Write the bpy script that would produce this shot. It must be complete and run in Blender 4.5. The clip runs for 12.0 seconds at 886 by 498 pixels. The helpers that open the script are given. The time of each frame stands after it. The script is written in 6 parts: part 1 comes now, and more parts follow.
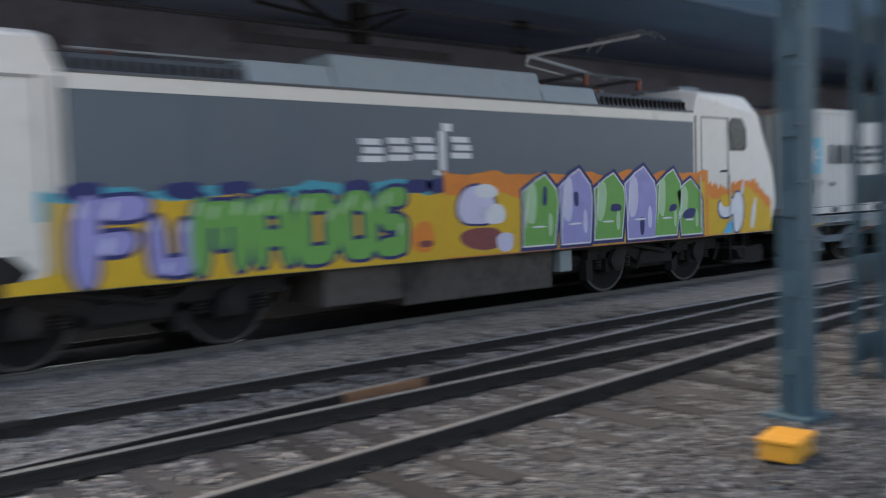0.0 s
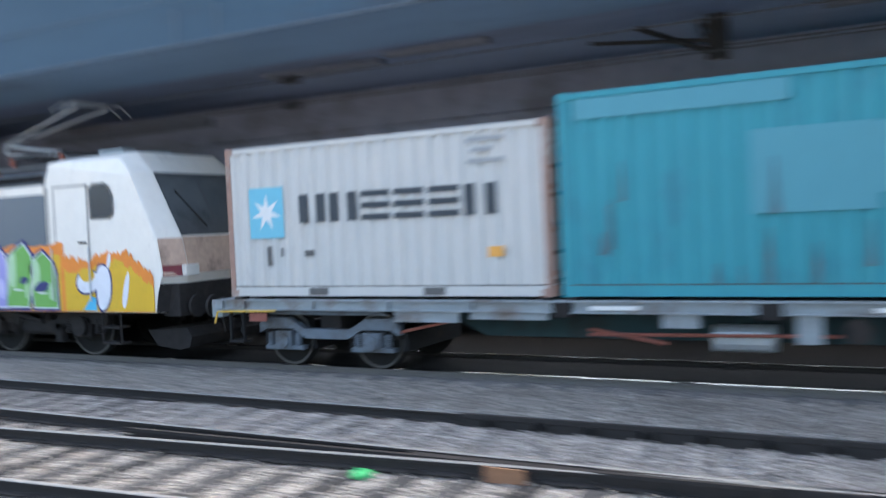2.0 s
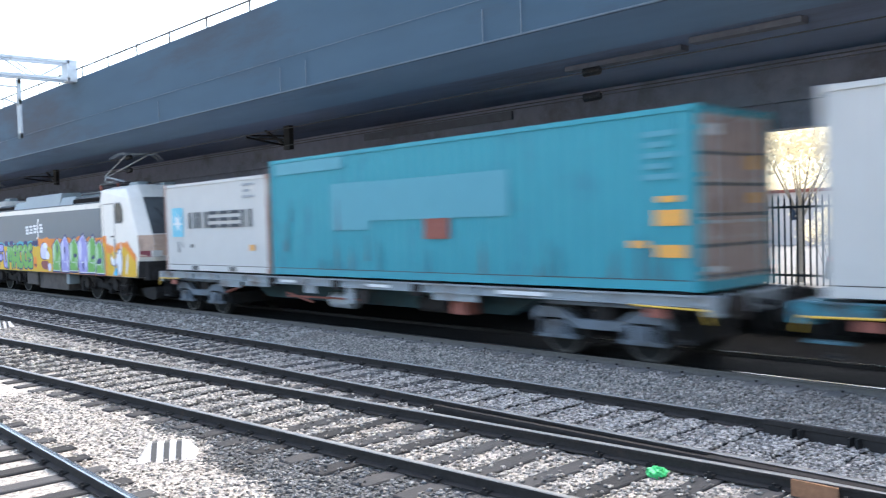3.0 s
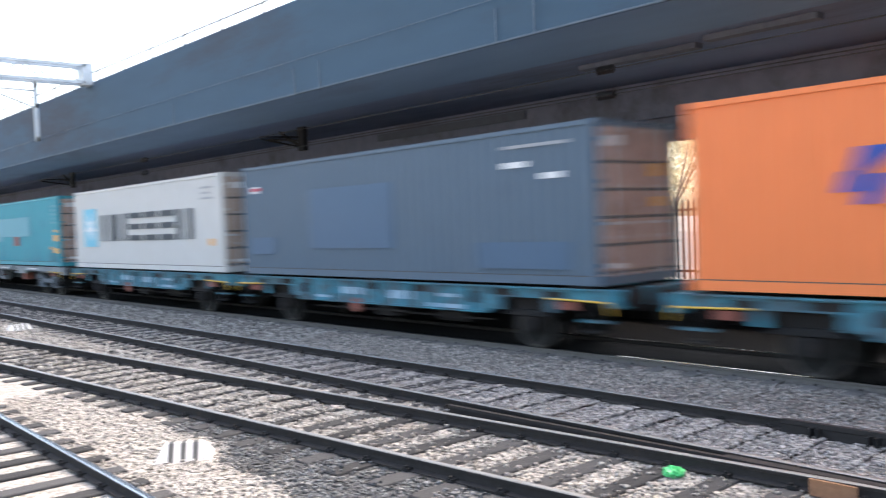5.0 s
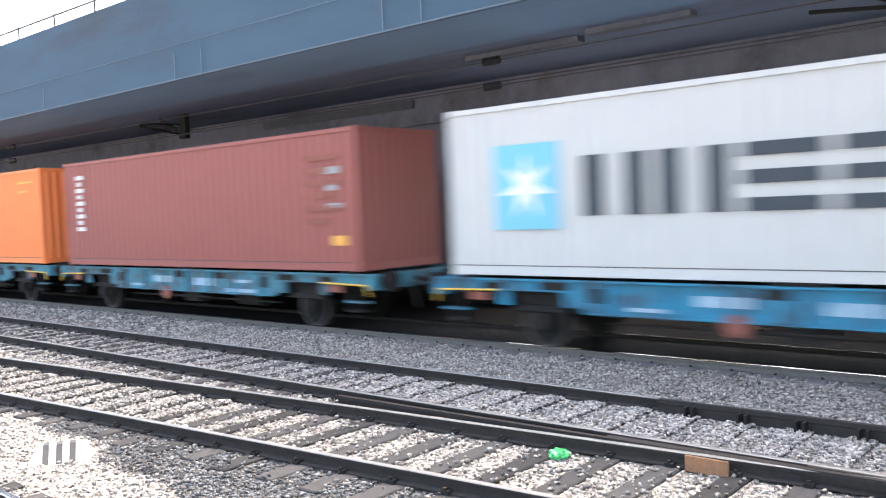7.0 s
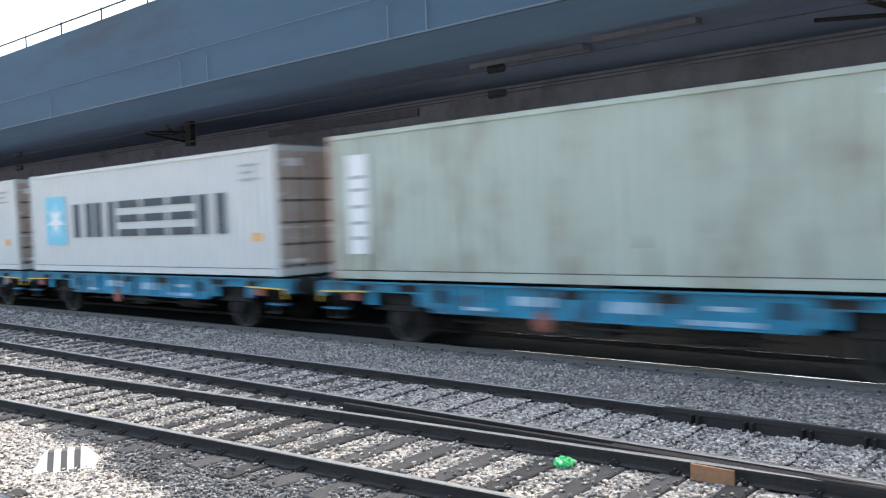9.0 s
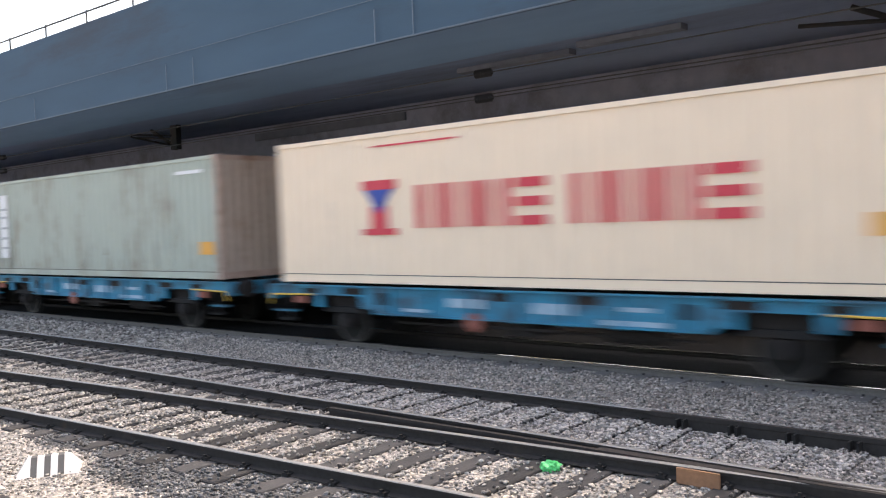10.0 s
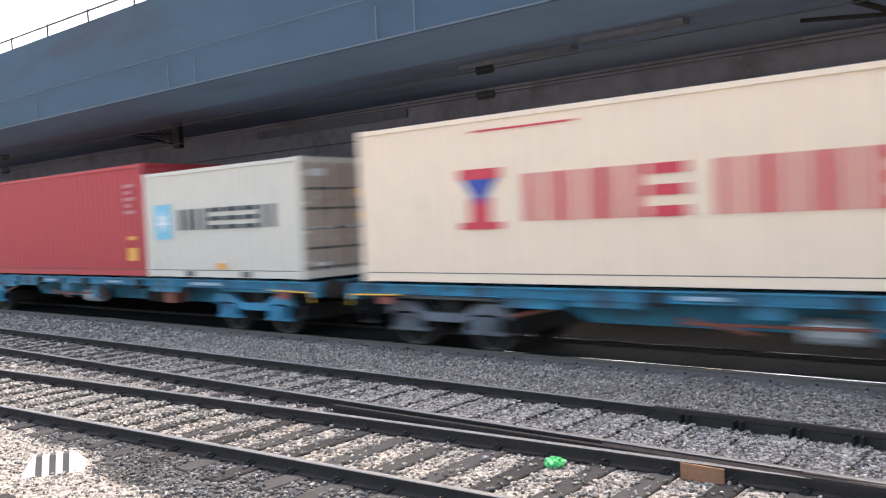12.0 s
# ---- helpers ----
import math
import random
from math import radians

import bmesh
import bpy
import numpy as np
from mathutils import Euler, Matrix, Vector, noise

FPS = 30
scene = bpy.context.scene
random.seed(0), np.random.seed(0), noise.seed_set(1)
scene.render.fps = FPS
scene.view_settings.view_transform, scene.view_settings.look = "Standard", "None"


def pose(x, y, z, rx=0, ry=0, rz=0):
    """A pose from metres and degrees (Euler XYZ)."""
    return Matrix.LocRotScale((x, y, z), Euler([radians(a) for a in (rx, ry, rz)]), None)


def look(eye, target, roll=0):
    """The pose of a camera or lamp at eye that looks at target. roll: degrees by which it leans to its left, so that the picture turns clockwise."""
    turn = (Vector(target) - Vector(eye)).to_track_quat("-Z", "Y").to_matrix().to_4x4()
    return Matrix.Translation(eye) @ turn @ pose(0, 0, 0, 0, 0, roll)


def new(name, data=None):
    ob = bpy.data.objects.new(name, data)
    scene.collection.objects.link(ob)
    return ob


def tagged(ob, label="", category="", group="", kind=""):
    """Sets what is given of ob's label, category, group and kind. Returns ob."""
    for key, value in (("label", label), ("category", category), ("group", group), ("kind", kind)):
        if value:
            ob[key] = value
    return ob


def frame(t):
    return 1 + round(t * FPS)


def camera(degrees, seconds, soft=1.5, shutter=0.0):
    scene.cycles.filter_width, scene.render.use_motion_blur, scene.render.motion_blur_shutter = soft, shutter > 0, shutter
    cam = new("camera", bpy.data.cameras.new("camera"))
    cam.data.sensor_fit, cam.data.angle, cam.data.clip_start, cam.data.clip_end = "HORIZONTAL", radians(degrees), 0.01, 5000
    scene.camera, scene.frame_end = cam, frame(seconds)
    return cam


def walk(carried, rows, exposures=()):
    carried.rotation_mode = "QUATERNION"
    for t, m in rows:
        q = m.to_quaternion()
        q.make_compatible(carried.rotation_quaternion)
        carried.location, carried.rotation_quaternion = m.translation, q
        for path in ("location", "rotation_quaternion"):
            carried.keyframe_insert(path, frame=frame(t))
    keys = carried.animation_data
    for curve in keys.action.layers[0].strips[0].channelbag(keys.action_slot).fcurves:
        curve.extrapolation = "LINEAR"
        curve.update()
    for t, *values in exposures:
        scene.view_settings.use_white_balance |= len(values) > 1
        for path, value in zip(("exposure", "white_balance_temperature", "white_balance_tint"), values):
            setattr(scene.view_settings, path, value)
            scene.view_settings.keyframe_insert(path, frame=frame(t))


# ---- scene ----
cam = camera(54.3, 12.0, soft=1.2, shutter=0.75)
PATH = [
    (0, (0.253, 1.089, 1.883), -39.00, -3.35, -1.73),
    (0.3, (0.242, 1.042, 1.906), -29.64, -3.86, -2.93),
    (0.6, (0.213, 0.919, 1.966), -21.32, -4.91, -2.59),
    (0.9, (0.173, 0.744, 2.050), -11.46, -3.19, -1.90),
    (1.2, (0.126, 0.544, 2.147), 1.52, -2.36, -0.68),
    (1.5, (0.080, 0.345, 2.244), 11.24, -1.60, -1.30),
    (1.8, (0.039, 0.170, 2.328), 20.96, -2.47, -1.42),
    (2.1, (0.011, 0.047, 2.388), 31.64, -1.11, -2.95),
    (2.5, (0.000, 0.000, 2.411), 42.18, -0.22, -1.77),
    (3, (0.000, 0.000, 2.411), 47.44, -1.76, -1.77),
    (4.8, (0.000, 0.000, 2.411), 49.72, -1.73, -2.38),
    (5, (0.000, 0.000, 2.411), 48.38, -1.73, -2.14),
    (5.5, (0.000, 0.000, 2.411), 45.77, -2.40, -1.95),
    (6, (0.000, 0.000, 2.411), 43.68, -2.61, -2.23),
    (6.5, (0.000, 0.000, 2.411), 40.94, -2.82, -2.32),
    (8.5, (0.000, 0.000, 2.411), 41.69, -2.31, -2.25),
    (9, (0.000, 0.000, 2.411), 41.35, -2.20, -2.25),
    (9.5, (0.000, 0.000, 2.411), 40.81, -2.26, -2.23),
    (10, (0.000, 0.000, 2.411), 40.46, -1.96, -2.18),
    (10.5, (0.000, 0.000, 2.411), 40.56, -2.12, -1.98),
    (11, (0.000, 0.000, 2.411), 41.27, -2.14, -2.25),
    (11.5, (0.000, 0.000, 2.411), 40.87, -2.35, -2.51),
    (12, (0.000, 0.000, 2.411), 40.65, -2.16, -2.54),
]
# eye, then yaw (to the left of +y), pitch up and roll
walk(cam, [(t, pose(*eye, 0, 0, yaw) @ pose(0, 0, 0, 90 + pitch, 0, 0) @ pose(0, 0, 0, 0, 0, roll)) for t, eye, yaw, pitch, roll in PATH],
     [(0.0, 1.62, 7200, 9), (0.3, 2.3, 7100, 9), (0.6, 2.65, 7100, 9), (1.2, 2.55, 7300, 11), (1.5, 2.5, 7000, 9), (1.8, 2.35, 6700, 7), (2.5, 2.22, 6100, 4),
      (3.0, 2.35, 6500, 6), (4.8, 2.3, 6900, 8), (5.5, 2.52, 7200, 10), (6.3, 2.68, 7300, 10), (6.7, 2.95, 7300, 10), (8.5, 2.28, 7300, 8), (9.0, 2.25, 6900, 5), (9.5, 2.27, 7300, 10), (10.0, 2.1, 7600, 12), (10.5, 2.12, 7400, 12), (11.0, 2.6, 7300, 12), (11.5, 2.5, 7300, 12), (12.0, 2.25, 7500, 12)])

# ---- light: pale overcast sky, a weak veiled sun from beyond the viaduct ----
world = bpy.data.worlds.new("sky")
scene.world = world
world.use_nodes = True
wn, wl = world.node_tree.nodes, world.node_tree.links
sky = wn.new("ShaderNodeTexSky")
sky.sky_type, sky.sun_disc = "NISHITA", False
sky.sun_elevation, sky.sun_rotation = radians(62), radians(-18)
sky.air_density, sky.dust_density, sky.ozone_density = 1.0, 4.0, 1.0
wn["Background"].inputs["Strength"].default_value = 0.15
wl.new(sky.outputs["Color"], wn["Background"].inputs["Color"])
sun = new("sun", bpy.data.lights.new("sun", "SUN"))
sun.data.energy, sun.data.angle, sun.data.color = 0.45, radians(14), (1.0, 0.93, 0.82)
sun.matrix_world = look((0, 0, 0), (0.15, -0.45, -0.88))

TRACK_Y = 12.98          # middle of the train's track
DRIFT = {3.0: 0.12, 3.5: 0.25, 4.0: 0.35, 4.5: 0.42, 5.0: 0.54, 5.5: 0.08, 6.0: -0.08, 6.5: -0.15, 7.0: -0.1, 7.5: -0.05, 10.5: 0.06, 11.0: 0.0, 11.5: -0.02}
TRAIN = [(t, DRIFT.get(t, 0) + 20.07 - 15.15 * t - 1.28 * (t / 6 - 1) ** 2 - 0.95 * (t / 6 - 1) ** 3) for t in [k * 0.5 for k in range(25)]]


# ---- materials ----
def material(name, color, rough=0.7, metal=0.0, scale=6.0, vary=0.18, stain=None, stain_scale=1.3, stain_at=0.6, bump=0.15,
             stretch=(1, 1, 1), per_piece=0.0, coat=0.0):
    """Colour with fine grain and larger stains, and a fine relief, in metres of the object's own space."""
    m = bpy.data.materials.new(name)
    m.use_nodes = True
    n, l = m.node_tree.nodes, m.node_tree.links
    b = n["Principled BSDF"]
    co, mp = n.new("ShaderNodeTexCoord"), n.new("ShaderNodeMapping")
    mp.inputs["Scale"].default_value = stretch
    l.new(co.outputs["Object"], mp.inputs["Vector"])
    fine, wide = n.new("ShaderNodeTexNoise"), n.new("ShaderNodeTexNoise")
    fine.inputs["Scale"].default_value, fine.inputs["Detail"].default_value = scale, 6
    wide.inputs["Scale"].default_value, wide.inputs["Detail"].default_value = stain_scale, 8
    wide.inputs["Roughness"].default_value = 0.68
    l.new(mp.outputs[0], fine.inputs["Vector"])
    l.new(mp.outputs[0], wide.inputs["Vector"])
    dark = n.new("ShaderNodeMixRGB")
    dark.inputs[1].default_value = (*[c * (1 - vary) for c in color], 1)
    dark.inputs[2].default_value = (*[min(1, c * (1 + vary)) for c in color], 1)
    l.new(fine.outputs["Fac"], dark.inputs[0])
    ramp = n.new("ShaderNodeValToRGB")
    ramp.color_ramp.elements[0].position, ramp.color_ramp.elements[1].position = stain_at, min(1.0, stain_at + 0.16)
    l.new(wide.outputs["Fac"], ramp.inputs[0])
    mix = n.new("ShaderNodeMixRGB")
    mix.inputs[2].default_value = (*(stain or [c * 0.6 for c in color]), 1)
    l.new(ramp.outputs[0], mix.inputs[0])
    l.new(dark.outputs[0], mix.inputs[1])
    out = mix.outputs[0]
    if per_piece:
        info, hsv, mul = n.new("ShaderNodeObjectInfo"), n.new("ShaderNodeHueSaturation"), n.new("ShaderNodeMapRange")
        mul.inputs["To Min"].default_value, mul.inputs["To Max"].default_value = 1 - per_piece, 1 + per_piece
        l.new(info.outputs["Random"], mul.inputs["Value"])
        l.new(mul.outputs[0], hsv.inputs["Value"])
        l.new(out, hsv.inputs["Color"])
        out = hsv.outputs[0]
    l.new(out, b.inputs["Base Color"])
    b.inputs["Roughness"].default_value, b.inputs["Metallic"].default_value = rough, metal
    b.inputs["Coat Weight"].default_value = coat
    if bump:
        bp = n.new("ShaderNodeBump")
        bp.inputs["Strength"].default_value, bp.inputs["Distance"].default_value = bump, 0.02
        l.new(fine.outputs["Fac"], bp.inputs["Height"])
        l.new(bp.outputs[0], b.inputs["Normal"])
    return m


def ballast_material(name, light, dark, dirt, dirt_at=0.55, island=False):
    m = bpy.data.materials.new(name)
    m.use_nodes = True
    n, l = m.node_tree.nodes, m.node_tree.links
    b = n["Principled BSDF"]
    co = n.new("ShaderNodeTexCoord")
    vor = n.new("ShaderNodeTexVoronoi")
    vor.inputs["Scale"].default_value = 24
    noi = n.new("ShaderNodeTexNoise")
    noi.inputs["Scale"].default_value, noi.inputs["Detail"].default_value = 0.5, 9
    noi.inputs["Roughness"].default_value = 0.65
    l.new(co.outputs["Object"], vor.inputs["Vector"])
    l.new(co.outputs["Object"], noi.inputs["Vector"])
    sep = n.new("ShaderNodeSeparateColor")
    l.new(vor.outputs["Color"], sep.inputs[0])
    ramp = n.new("ShaderNodeValToRGB")
    ramp.color_ramp.elements[0].color, ramp.color_ramp.elements[1].color = (*dark, 1), (*light, 1)
    if island:
        geo = n.new("ShaderNodeNewGeometry")
        l.new(geo.outputs["Random Per Island"], ramp.inputs[0])
    else:
        l.new(sep.outputs[0], ramp.inputs[0])
    r2 = n.new("ShaderNodeValToRGB")
    r2.color_ramp.elements[0].position, r2.color_ramp.elements[1].position = dirt_at, dirt_at + 0.15
    l.new(noi.outputs["Fac"], r2.inputs[0])
    mix = n.new("ShaderNodeMixRGB")
    mix.inputs[2].default_value = (*dirt, 1)
    mulf = n.new("ShaderNodeMath")
    mulf.operation = "MULTIPLY"
    mulf.inputs[1].default_value = 0.75
    l.new(r2.outputs[0], mulf.inputs[0])
    l.new(mulf.outputs[0], mix.inputs[0])
    l.new(ramp.outputs[0], mix.inputs[1])
    l.new(mix.outputs[0], b.inputs["Base Color"])
    b.inputs["Roughness"].default_value = 0.9
    bp = n.new("ShaderNodeBump")
    bp.inputs["Strength"].default_value, bp.inputs["Distance"].default_value = 1.0, 0.035
    bp.invert = True
    l.new(vor.outputs["Distance"], bp.inputs["Height"])
    l.new(bp.outputs[0], b.inputs["Normal"])
    return m


def leaf_material():
    m = material("leaves", (0.60, 0.54, 0.36), 0.6, scale=6, vary=0.4, bump=0)
    n, l = m.node_tree.nodes, m.node_tree.links
    thin, mix = n.new("ShaderNodeBsdfTranslucent"), n.new("ShaderNodeMixShader")
    thin.inputs["Color"].default_value = (0.92, 0.82, 0.58, 1)
    mix.inputs[0].default_value = 0.6
    l.new(n["Principled BSDF"].outputs[0], mix.inputs[1])
    l.new(thin.outputs[0], mix.inputs[2])
    l.new(mix.outputs[0], n["Material Output"].inputs["Surface"])
    return m


